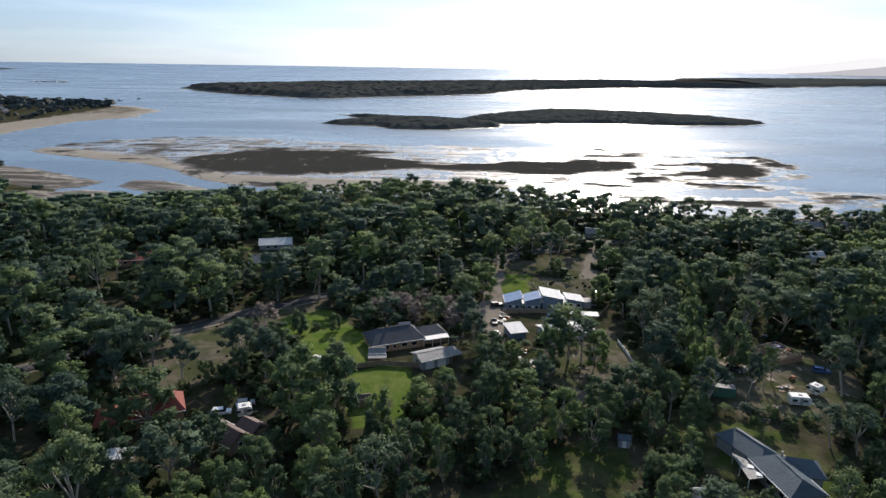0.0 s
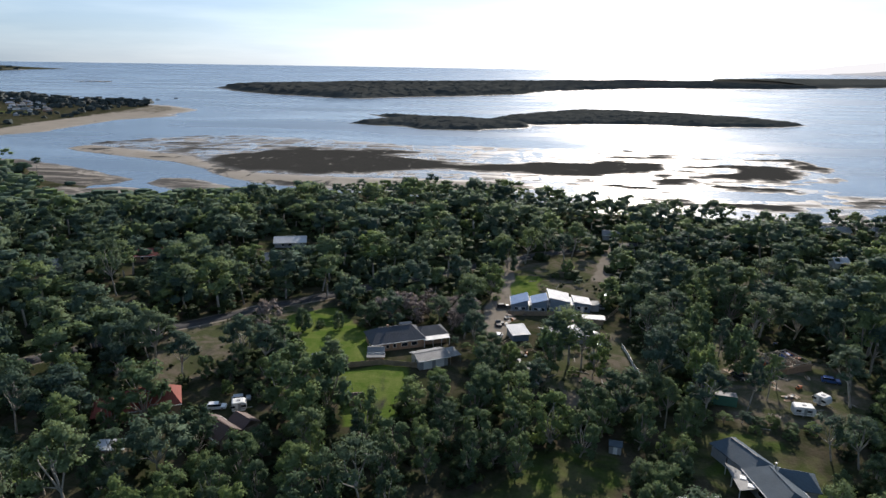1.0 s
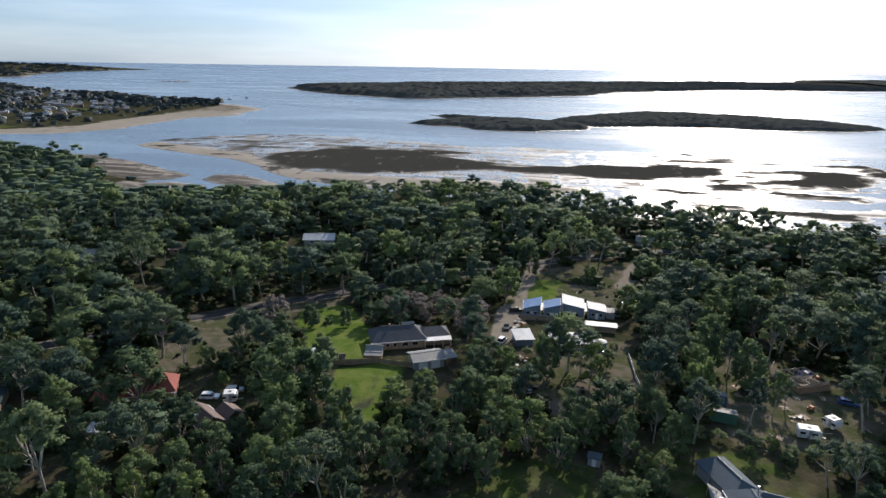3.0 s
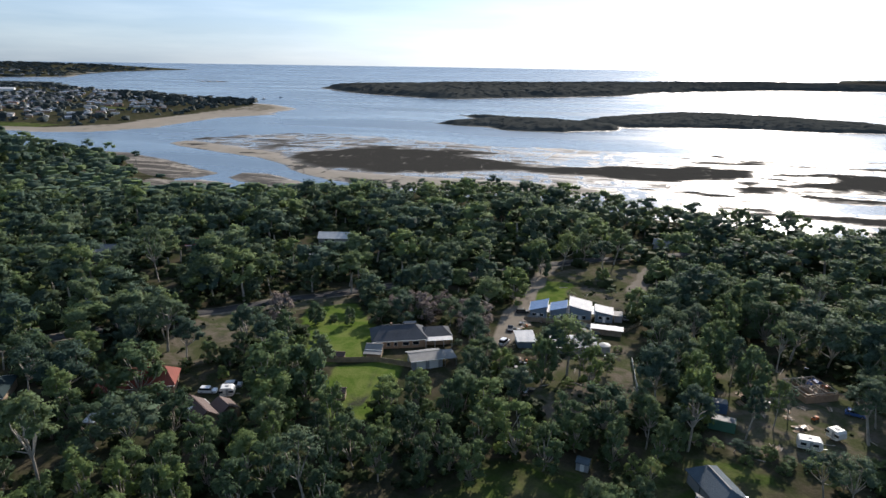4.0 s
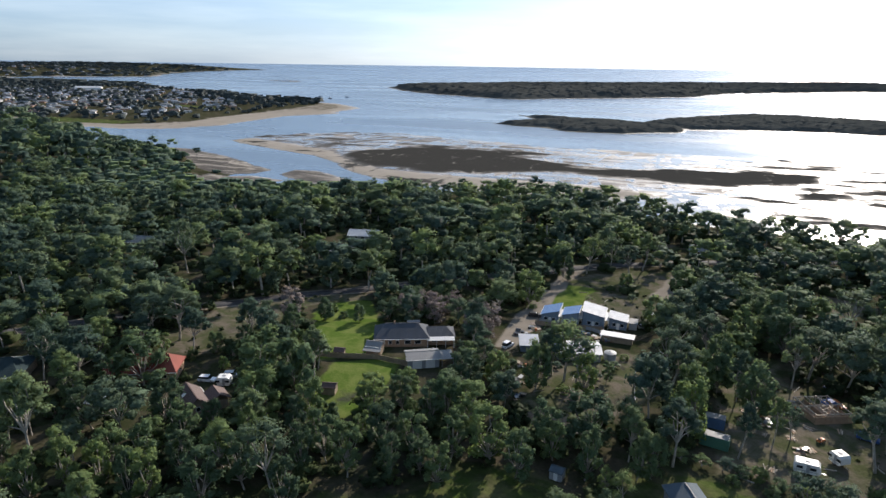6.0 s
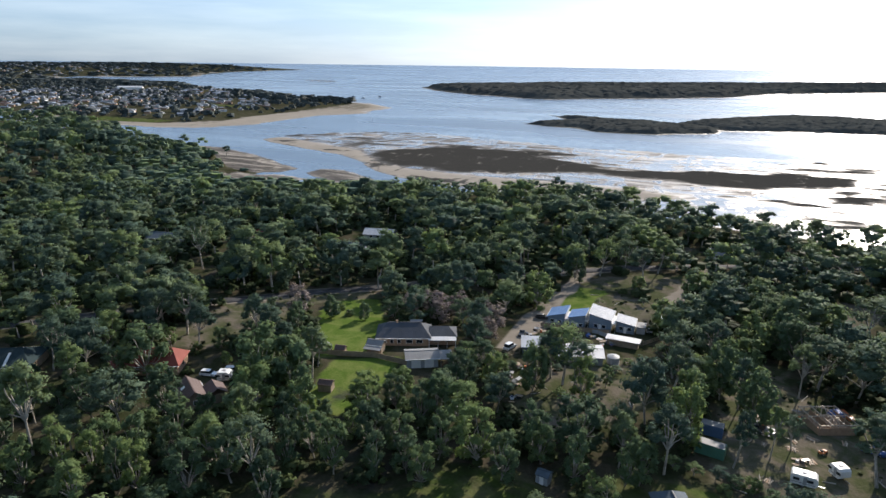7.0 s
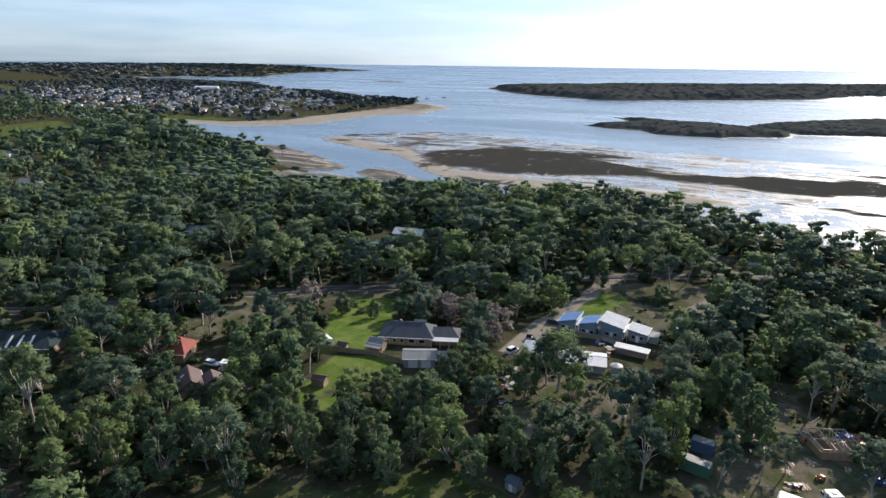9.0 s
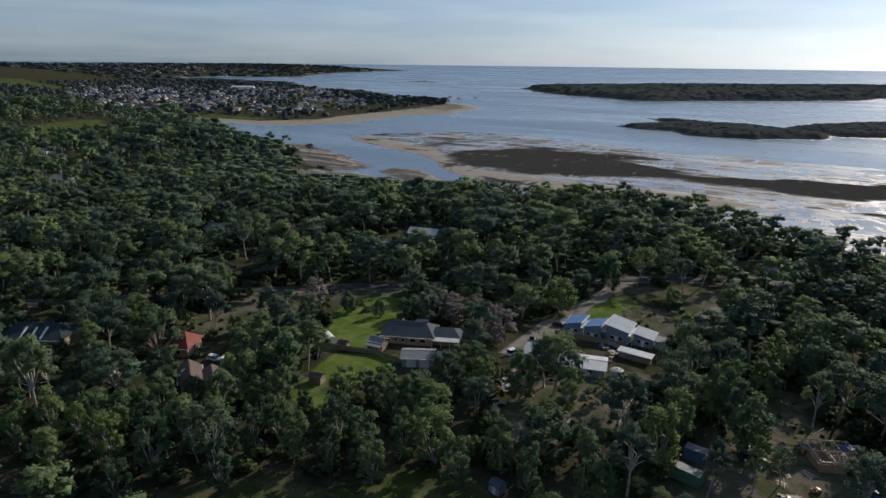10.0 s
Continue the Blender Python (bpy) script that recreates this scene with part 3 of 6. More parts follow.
def joined(pieces):
    vs, fs, n = [], [], 0
    for v, f in pieces:
        vs.append(v)
        fs.append(f + n)
        n += len(v)
    return np.concatenate(vs), np.concatenate(fs)


def unit(v):
    return v / (np.linalg.norm(v, axis=-1, keepdims=True) + 1e-9)


def sprays(r, centre, radii, count, size):
    """Leaf sprays: small bent kites in the outer part of a clump, facing outwards and up."""
    d = unit(r.normal(size=(count, 3)))
    d[:, 2] = np.where(d[:, 2] < -0.35, -d[:, 2], d[:, 2])
    p = centre + d * radii * (0.60 + 0.52 * r.random(count)[:, None])
    nrm = unit(d + r.normal(size=(count, 3)) * 0.55 + (0, 0, 0.25))
    u = unit(np.cross(nrm, r.normal(size=(count, 3))))
    w = np.cross(nrm, u)
    s = size * (0.6 + 0.8 * r.random(count))[:, None]
    v = np.stack([p - u * s * 0.6, p - w * s * 0.36 - nrm * s * 0.12, p + u * s * 0.6 - nrm * s * 0.1, p + w * s * 0.36 - nrm * s * 0.12], 1).reshape(-1, 3)
    return v, np.arange(count * 4).reshape(-1, 4)


def lump(r, centre, radii, cuts=2):
    """The shaded inner mass of a leaf clump: an uneven rounded block."""
    k = np.linspace(-1, 1, cuts + 1)
    vs, fs, n = [], [], 0
    for axis in range(3):
        for sgn in (-1, 1):
            p, q = np.meshgrid(k, k)
            c = [p.ravel(), q.ravel()]
            c.insert(axis, np.full(p.size, float(sgn)))
            f = sheet(cuts + 1, cuts + 1)
            vs.append(np.stack(c, 1))
            fs.append((f if (sgn > 0) != (axis == 1) else f[:, ::-1]) + n)
            n += p.size
    v = np.concatenate(vs)
    wob = 1 + 0.22 * np.sin(v @ r.normal(size=(3, 3)) * 2.1).sum(1)[:, None] / 2
    v = unit(v) * wob
    return centre + v * radii, np.concatenate(fs)


def tree_shape(seed, height, spread, low, limbs, puffs, leaves, size, form="gum", cuts=2, core=0.8, wooden=True, twiggy=False):
    """A tree at the origin: tapered leaning trunk, forked limbs, and leaf clumps at the limbs' ends.

    form: gum (clumps gathered in flat-topped pads at the limbs' ends) or round (clumps all over an egg).
    Gives the wood, the leaves, and for each leaf corner the way its clump faces."""
    r = np.random.default_rng(seed)
    lean = r.normal(size=2) * 0.035 * height
    wood, leaf, facing = [], [], []
    knee = np.array([lean[0], lean[1], height * (low * 0.82 + 0.05 * r.random())])
    wood.append(tube((0, 0, -0.5), knee, 0.018 * height, 0.012 * height))
    heart = np.array([lean[0] * 1.4, lean[1] * 1.4, height * (low + 0.3 * (1 - low))])
    for k in range(limbs):
        u = (k + 0.5) / limbs
        ang = 2.39996 * k + r.normal() * 0.35
        if form == "gum":
            up = low + (0.93 - low) * (1 - 0.85 * u ** 1.15)
            out = spread * (0.12 + 0.60 * math.sqrt(u)) * (0.8 + 0.35 * r.random())
        else:
            up = low + (0.9 - low) * (1 - u * 0.97)
            out = spread * 0.66 * math.sqrt(max(0.05, 1 - (2 * (1 - u) - 0.85) ** 2 / 1.6)) * (0.8 + 0.35 * r.random())
        tip = np.array([heart[0] + math.cos(ang) * out, heart[1] + math.sin(ang) * out, height * up])
        if wooden:
            mid = knee + (tip - knee) * 0.5 + r.normal(size=3) * 0.035 * height + (0, 0, 0.03 * height)
            wood += [tube(knee, mid, 0.010 * height, 0.0065 * height, 4), tube(mid, tip, 0.0065 * height, 0.0025 * height, 4)]
        for j in range(puffs):
            wide = spread * math.sqrt(2.3 / (limbs * puffs)) * (0.78 + 0.5 * r.random())
            rad = wide * np.array([1, 1, 0.82 if form == "gum" else 0.95])
            a2 = ang + 2 * math.pi * (j + 0.6 * r.random()) / puffs
            off = spread * (0.10 + 0.17 * r.random()) * (j > 0)
            c = tip + (math.cos(a2) * off, math.sin(a2) * off, spread * 0.18 * r.normal())
            c[2] = min(c[2], height - rad[2])
            if twiggy and j:
                wood.append(tube(tip - (0, 0, 0.3), c, 0.004 * height, 0.002 * height, 3))
            for v, f in [lump(r, c, rad * core, cuts)] + ([sprays(r, c, rad, leaves, size)] if leaves else []):
                leaf.append((v, f))
                d = unit(unit((v - c) / rad) * 0.42 + unit(v - heart) * 0.34 + (0, 0, 0.36))
                facing.append(unit(d + np.repeat(r.normal(size=(len(v) // 4 + 1, 3)), 4, 0)[:len(v)] * 0.15))
    return joined(wood), joined(leaf), np.concatenate(facing)


def crown_mesh(leaf, facing, mat):
    me = mesh_from("crown", *leaf, mat, True)
    me.attributes.new("puff", "FLOAT_VECTOR", "POINT").data.foreach_set("vector", facing.astype(np.float32).ravel())
    return me


KINDS = [dict(height=16, spread=4.8, low=0.42, limbs=8, puffs=4), dict(height=13, spread=5.2, low=0.36, limbs=8, puffs=4), dict(height=18, spread=4.7, low=0.44, limbs=9, puffs=4),
         dict(height=10, spread=3.9, low=0.10, limbs=15, puffs=2, form="round"), dict(height=12, spread=3.6, low=0.12, limbs=16, puffs=2, form="round"), dict(height=7, spread=3.0, low=0.08, limbs=12, puffs=2, form="round"),
         dict(height=15, spread=5.2, low=0.38, limbs=7, puffs=3, twiggy=True)]
NEAR = []
for i, kind in enumerate(KINDS):
    for k in range(2):
        (wv, wf), leaf_, facing_ = tree_shape(100 + i * 7 + k, leaves=60, size=0.39, **dict(kind, cuts=1, core=0.4 if kind.get("twiggy") else 0.62))
        NEAR.append((kind, mesh_from("trunk", wv, wf, BARK, True), crown_mesh(leaf_, facing_, LEAF_WATTLE if kind.get("form") else LEAF_TREE)))
BARE = []
for k in range(2):
    (wv, wf), leaf_, facing_ = tree_shape(160 + k, 9, 3.6, 0.15, 14, 3, 34, 0.30, "round", 1, 0.45, True, True)
    BARE.append((dict(height=9, spread=3.6), mesh_from("trunk", wv, wf, BARK, True), crown_mesh(leaf_, facing_, LEAF_GREY)))
MIDDLE, MID, WIDE, FAR = [], [], [], []
for i, kind in enumerate(KINDS):
    egg, few = kind.get("form") == "round", dict(kind, wooden=False, twiggy=False)
    for k in range(2):
        MIDDLE.append((kind["height"], *tree_shape(400 + i * 7 + k, leaves=27, size=0.56, **dict(few, limbs=12 if egg else 7, puffs=2 if egg else 3, cuts=1, core=0.66))))
        MID.append((kind["height"], *tree_shape(300 + i * 7 + k, leaves=16, size=0.78, **dict(few, limbs=8 if egg else 5, puffs=2 if egg else 3, cuts=1, core=0.66))))
    WIDE.append((kind["height"], *tree_shape(600 + i, leaves=9, size=1.1, **dict(few, limbs=7, puffs=1, cuts=1, core=0.72))))
    FAR.append((kind["height"], *tree_shape(500 + i, leaves=0, size=0.5, **dict(few, low=0.1, limbs=3, puffs=1, cuts=1, core=1.25))))

LOW = [(KINDS[i]["height"], *tree_shape(700 + i + k, leaves=12, size=1.5, **dict(KINDS[i], limbs=6, puffs=1, cuts=1, core=0.7, wooden=False))) for i in (3, 5) for k in (0, 40)]

# clear of trees: house plots, yards and the like (x, y, radius)
YARDS = [(-103, 186, 6), (-108, 194, 5), (-116, 228, 7), (-116, 236, 8), (-69, 258, 6), (-69, 232, 5), (-98, 110, 12), (-90, 103, 6), (62, 122, 5), (72, 130, 8), (80, 136, 8), (88, 146, 8), (78, 146, 8), (96, 150, 7), (84, 160, 8), (74, 166, 6), (-6, 165, 14), (0, 152, 8), (-17, 157, 5), (-30, 151, 5), (35, 196, 17), (46, 196, 9), (38, 172, 9), (45, 184, 6), (23, 169, 6), (-63, 124, 9), (-42, 117, 7), (-45, 127, 6), (-97, 112, 11),
         (61, 110, 10), (66, 103, 10), (49, 97, 6), (86, 137, 8), (92, 160, 10), (68, 140, 6), (68, 146, 5), (78, 150, 7), (99, 151, 4), (38, 118, 3), (-79, 266, 8), (-121, 241, 6), (-150, 218, 7), (73, 294, 7), (158, 260, 6),
         (182, 310, 8), (-64, 266, 7), (20, 162, 7), (-28, 160, 8), (22, 170, 6), (1, 143, 8), (14, 186, 7), (15, 175, 6), (92, 151, 8), (84, 153, 6), (90, 134, 6), (13, 196, 6), (-58, 113, 6), (-60, 103, 5), (-40, 108, 7), (-45, 121, 8), (-54, 132, 6), (-12, 140, 9), (38, 160, 8), (46, 164, 7), (-79, 256, 7), (-150, 208, 5), (-121, 232, 5), (-72, 236, 5), (-95, 103, 7), (-89, 108, 5), (-329, 251, 12), (-469, 314, 10), (-71, 240, 6), (-28, 170, 10), (-37, 181, 7), (-20, 157, 6), (28, 215, 10), (40, 222, 11), (52, 225, 9), (40, 165, 9), (48, 173, 7), (30, 154, 6), (50, 158, 7), (51, 181, 6), (25, 189, 7), (27, 181, 5), (44, 148, 6), (-70, 245, 6), (-75, 250, 8), (-66, 160, 7), (-66, 170, 7), (30, 240, 8), (26, 254, 6), (58, 243, 6), (-47, 183, 6), (-48, 194, 5), (-44, 170, 5), (-22, 151, 6), (-145, 207, 8), (-74, 256, 8), (26, 193, 8), (19, 179, 8), (22, 185, 7), (16, 183, 6), (24, 197, 8), (27, 174, 7), (31, 181, 7), (28, 186, 6), (82, 127, 7), (78, 124, 5), (33, 190, 7), (62, 286, 7), (56, 262, 6)]


def open_ground(x, y):
    """How far a spot is clear of trees, 0 to 1."""
    g = survey(x, y)
    o = np.maximum(np.maximum(np.minimum(1, 2.1 * g["grass"]), g["gravel"]), g["dry"] * 0.92)
    for cx, cy, r in YARDS:
        o = np.maximum(o, (x - cx) ** 2 + (y - cy) ** 2 < r * r)
    return o, g


def scatter(x0, x1, y0, y1, gap, seed):
    r = np.random.default_rng(seed)
    x, y = np.meshgrid(np.arange(x0, x1, gap), np.arange(y0, y1, gap))
    return (x + r.uniform(-0.46, 0.46, x.shape) * gap).ravel(), (y + r.uniform(-0.46, 0.46, y.shape) * gap).ravel()


def place_tree(x, y, z, height, spread, turn, shape, name="gum_tree", label=""):
    kind, trunk, crown = shape
    t = new(name)
    k = spread / kind["spread"]
    t.matrix_basis = pose(x, y, z, 0, 0, turn) @ Matrix.Diagonal((k, k, height / kind["height"], 1))
    for part_name, me in (("trunk", trunk), ("crown", crown)):
        ob = new(part_name, me)
        ob.parent = t
    return tagged(t, label or ("tall gum tree with pale trunk and olive green crown" if height > 11.5 else "rounded dense green tree in the bush"), "tree", "trees of the bushland")


def forest(name, shapes, x, y, z, pick, scale, turn, label, wide=None, leaf_mat=None):
    """Many trees as one wood and one foliage mesh."""
    groups = [[], []]
    tints, puffs = [], []
    off = [0, 0]
    faces = [[], []]
    for k in range(len(x)):
        h, wood, leaf, facing = shapes[pick[k]]
        m = scale[k] * (1 if wide is None else wide[k])
        c, s = math.cos(turn[k]) * m, math.sin(turn[k]) * m
        rot = np.array([[c, s, 0], [-s, c, 0], [0, 0, scale[k]]])
        for g, (v, f) in enumerate((wood, leaf)):
            groups[g].append(v @ rot + (x[k], y[k], z[k]))
            faces[g].append(f + off[g])
            off[g] += len(v)
        tints.append(np.full(len(leaf[0]), (k * 0.618) % 1))
        puffs.append(facing @ np.array([[c / m, s / m, 0], [-s / m, c / m, 0], [0, 0, 1]]))
    root = new(name)
    for g, (pn, mat) in enumerate((("trunks", BARK), ("foliage", leaf_mat or LEAF))):
        v = np.concatenate(groups[g])
        v = np.stack(beyond(*v.T), 1)
        ob = new(pn, mesh_from(pn, v, np.concatenate(faces[g]), mat))
        ob.parent = root
        tagged(ob, kind="stuff")
        if g:
            a = ob.data.attributes.new("tint", "FLOAT", "POINT")
            a.data.foreach_set("value", np.concatenate(tints).astype(np.float32))
            a = ob.data.attributes.new("puff", "FLOAT_VECTOR", "POINT")
            a.data.foreach_set("vector", np.concatenate(puffs).astype(np.float32).ravel())
    return tagged(root, label, "woodland", kind="stuff")


# the trees that stand out: x, y, height, half spread
TREES_WEST = [(-56.3, 86.6, 20, 5.6), (-74.5, 114.8, 14, 6.8), (-60.5, 119.9, 14, 6.6), (-78.9, 140.2, 14, 5.9), (-70.6, 144.4, 16, 5.8), (-90.8, 122.8, 13, 5.8), (-96.7, 142.4, 12, 6.3), (-103.6, 132.6, 14, 5.4), (-48.2, 100.3, 14, 7.0), (-45.0, 108.4, 11, 4.6), (-56.5, 100.9, 11, 4.0), (-47.7, 78.1, 12, 2.9), (-44.3, 82.9, 13, 3.5), (-38.8, 86.2, 11, 2.6), (-31.5, 83.7, 11, 2.8), (-27.2, 84.8, 12, 3.3), (-34.7, 92.1, 12, 3.5), (-32.4, 98.6, 12, 3.6), (-27.0, 93.6, 11, 2.9)]
TREES_MIDDLE = [(-31.8, 123.5, 18, 7.3), (-22.1, 124.8, 16, 6.5), (-23.5, 114.8, 14, 5.6), (-19.1, 86.4, 12, 4.2), (-14.7, 94.2, 13, 3.8), (-4.7, 90.6, 12, 3.1), (-6.8, 100.3, 12, 2.7), (-23.2, 99.4, 11, 2.6), (-20.3, 102.6, 12, 2.6), (-4.6, 106.4, 12, 3.4), (-31.3, 107.8, 9, 2.5), (-4.0, 124.4, 10, 4.4), (2.5, 134.5, 9, 3.3), (4.2, 113.8, 11, 4.1), (1.2, 103.6, 12, 3.3), (9.1, 106.0, 11, 2.7), (9.3, 124.6, 11, 3.7), (11.3, 113.7, 11, 3.4), (-12.4, 114.4, 14, 3.6), (-12.3, 107.7, 12, 2.9)]
TREES_GARDEN = [(14.6, 156.7, 9, 4.4), (12.6, 142.2, 11, 4.7), (12.1, 128.0, 12, 4.4), (18.2, 128.5, 12, 5.6), (17.6, 115.6, 11, 3.4), (26.2, 116.8, 14, 4.5), (17.6, 106.7, 10, 3.3), (34.4, 156.1, 15, 7.2), (37.5, 154.5, 13, 5.2), (31.0, 158.5, 13, 5.4), (28.3, 149.5, 13, 4.2), (39.6, 150.5, 12, 3.5), (44.3, 158.8, 6, 1.8), (42.9, 129.3, 12, 6.1), (43.5, 118.0, 12, 2.9), (35.4, 124.0, 12, 3.6), (37.0, 122.3, 10, 3.4), (52.8, 121.0, 9, 2.9), (55.4, 122.2, 10, 3.4), (31.0, 114.4, 11, 3.4)]
TREES_EAST = [(61.2, 179.2, 14, 5.7), (68.6, 181.5, 14, 5.0), (58.9, 157.8, 15, 5.1), (54.9, 143.1, 16, 6.0), (63.3, 139.0, 15, 4.6), (59.5, 127.7, 15, 4.3), (64.7, 149.3, 14, 4.2), (70.1, 163.4, 14, 4.5), (51.2, 126.5, 12, 3.0), (76.5, 153.8, 13, 5.2), (83.4, 146.1, 8, 2.8), (81.5, 116.8, 10, 3.8), (85.5, 114.2, 11, 4.2), (92.8, 179.4, 15, 6.7), (100.6, 176.1, 16, 7.4), (105.1, 166.6, 15, 6.3), (96.9, 138.4, 15, 5.0), (86.3, 197.9, 14, 6.4), (81.2, 208.6, 14, 5.7), (91.1, 192.7, 14, 6.2), (112.4, 218.4, 14, 7.1), (114.2, 197.7, 14, 6.6)]
TREES_BEHIND = [(22.7, 242.7, 13, 4.6), (29.8, 252.1, 15, 5.4), (37.8, 258.9, 14, 5.0), (45.8, 252.8, 13, 4.8), (50.2, 263.6, 15, 5.6), (-108, 194, 20, 5.4), (-21.5, 180.5, 8, 5.0), (-1.0, 182.7, 9, 4.5), (6.8, 200.2, 12, 6.3), (14.9, 211.5, 12, 6.0), (-30.7, 175.3, 6, 2.1), (-40.6, 172.9, 7, 3.0), (-20.0, 191.1, 9, 5.4), (-10.5, 196.9, 9, 5.5)]
TREES_YARD = [(72, 135, 13, 2.6), (79, 141, 12, 2.4), (74, 160, 14, 3.0), (88, 173, 14, 3.5), (101, 146, 13, 3.0), (70, 171, 14, 3.5)]
BARE_TREES = [(-17.5, 184.5, 8, 4.6), (-8.5, 182.5, 8, 4.4), (4.5, 178.5, 8, 3.8), (-13.4, 187.8, 9, 5.3), (7.3, 183.8, 9, 4.2), (-5.0, 191.0, 9, 4.6), (2.5, 190.0, 8, 4.2), (-47.6, 167.1, 12, 4.3), (10.5, 176.5, 7, 2.6)]
STANDING = TREES_WEST + TREES_MIDDLE + TREES_GARDEN + TREES_EAST + TREES_BEHIND + TREES_YARD + BARE_TREES


def ground_at(x, y):
    return float(survey(np.array([x]), np.array([y]))["height"][0])


for k, (x, y, h, s) in enumerate(STANDING):
    if (x, y, h, s) in BARE_TREES:
        place_tree(x, y, ground_at(x, y) - 0.1, h, s, 137 * k, BARE[k % 2], "bare_tree", "leafless winter tree with dense grey brown twigs")
    else:
        fit = [i for i, (kind, *_) in enumerate(NEAR) if abs(kind["height"] / kind["spread"] - h / s) < 1.1] or [4, 5]
        if h < 15 and y < 160 and (x, y, h, s) in TREES_MIDDLE + TREES_GARDEN[:7] + TREES_GARDEN[13:] + TREES_WEST[9:]:
            fit = [6, 7, 8, 9] if h / s < 3 else [8, 9]
        place_tree(x, y, ground_at(x, y) - 0.1, h, s, 137 * k, NEAR[fit[k % len(fit)]])
STAND = np.array(STANDING)


def room(x, y, margin=1.5):
    """True where no standing tree's crown is."""
    d = np.hypot(x[:, None] - STAND[None, :, 0], y[:, None] - STAND[None, :, 1]) - STAND[None, :, 3]
    return d.min(axis=1) > margin


def off_banks(x, y):
    """How far a spot lies within the bare mud banks of the channel, in metres."""
    return np.max([inside(b, x, y) for b in MUD_BANKS[1:]], axis=0)


SHORE_TREES = [(-126, 398), (-96, 404), (-88, 396), (-34, 410), (-20, 412), (26, 400), (70, 388), (95, 372), (118, 366), (140, 360)]
# the nearest bush, tree by tree
tx, ty = scatter(-90, 112, 72, 196, 5.9, 1)
o, g = open_ground(tx, ty)
keep = (rng.random(tx.size) > np.minimum(o * 1.02, 1)) & room(tx, ty, 1.2) & (ty > 76) & ((ty - 10) > 0.55 * np.abs(tx - 20) + 20)
tx, ty, tz = tx[keep], ty[keep], g["height"][keep]
order = np.argsort(np.hypot(tx - 30, ty - 20))
NEAREST = 300 - len(STANDING)
near = order[:NEAREST]
pick = rng.integers(0, len(NEAR), tx.size)
pick = np.where((ty < 135) & (rng.random(tx.size) < 0.6), rng.integers(6, 12, tx.size), pick)
for k in near:
    kind = NEAR[pick[k]][0]
    f = 0.58 + 0.5 * rng.random() ** 1.4
    f *= 0.85 if -72 < tx[k] < 62 and 98 < ty[k] < 152 else 1.0
    place_tree(tx[k], ty[k], tz[k] - 0.1, kind["height"] * f * 0.95, kind["spread"] * f, 360 * rng.random(), NEAR[pick[k]])
rest = order[NEAREST:]

mx, my = scatter(-330, 330, 60, 470, 9.0, 2)
o, g = open_ground(mx, my)
inner = (mx > -90) & (mx < 112) & (my > 72) & (my < 196)
keep = (rng.random(mx.size) > o * 1.02) & room(mx, my) & ~inner & (g["land"] > 3) & (g["height"] > 1.0) & ((my - 10) > 0.5 * np.abs(mx + 20) - 10) & (mx > -330) & (mx < 0.74 * my + 12)
keep &= ~((mx < -135) & (inside(MAINLAND, mx, my) < 30))
keep &= rng.random(mx.size) > 0.55 * step(60, 20, inside(MAINLAND, mx, my)) * step(30, 90, mx)
keep &= off_banks(mx, my) < -4
# a few tall ones stand clear of the rest along the water
lx, ly = np.array(SHORE_TREES, float).T
lz = survey(lx, ly)["height"]
mx, my, mz = np.concatenate([mx[keep], tx[rest], lx]), np.concatenate([my[keep], ty[rest], ly]), np.concatenate([g["height"][keep], tz[rest], lz])
n = mx.size
size = (0.62 + 0.58 * rng.random(n)) * (0.75 + 0.55 * fractal(mx, my, 40, 73)) * (1 - 0.62 * step(140, 45, inside(MAINLAND, mx, my)) * step(-60, -140, mx) - 0.15 * step(-90, -160, mx))
size *= (1 - 0.58 * step(-100, -15, off_banks(mx, my))) * (1 - 0.42 * step(105, 30, inside(MAINLAND, mx, my)))
for hx, hy in ((-79, 266), (-66, 262), (-70, 241), (-150, 218), (-116.5, 236), (-108, 194), (-64, 266), (182, 310), (158, 260), (73, 294)):
    # lower growth before the bush houses
    ux, uy = 30 - hx, -hy
    d = math.hypot(ux, uy)
    along, aside = ((mx - hx) * ux + (my - hy) * uy) / d, np.abs((mx - hx) * uy - (my - hy) * ux) / d
    size *= np.where((along > 3) & (along < 38) & (aside < 8), 0.62, 1.0)
size[-len(lx):] = np.linspace(0.8, 1.05, len(lx))
which, spin = rng.integers(0, len(MID), n), rng.random(n) * 6.28
close = (np.hypot(mx - 30, my - 20) < 235) | ((inside(MAINLAND, mx, my) < 55) & (mx > 10))
for name, shapes, sel, words in (("bushland", MIDDLE, close, "dense eucalypt bush round the houses"), ("shore_bushland", MID, ~close, "eucalypt bush reaching down to the shore")):
    forest(name, shapes, mx[sel], my[sel], mz[sel] - 0.1, which[sel], size[sel], spin[sel], words, (1.05 if name == "bushland" else 1.28) + 0.28 * (spin[sel] * 7.7 % 1))

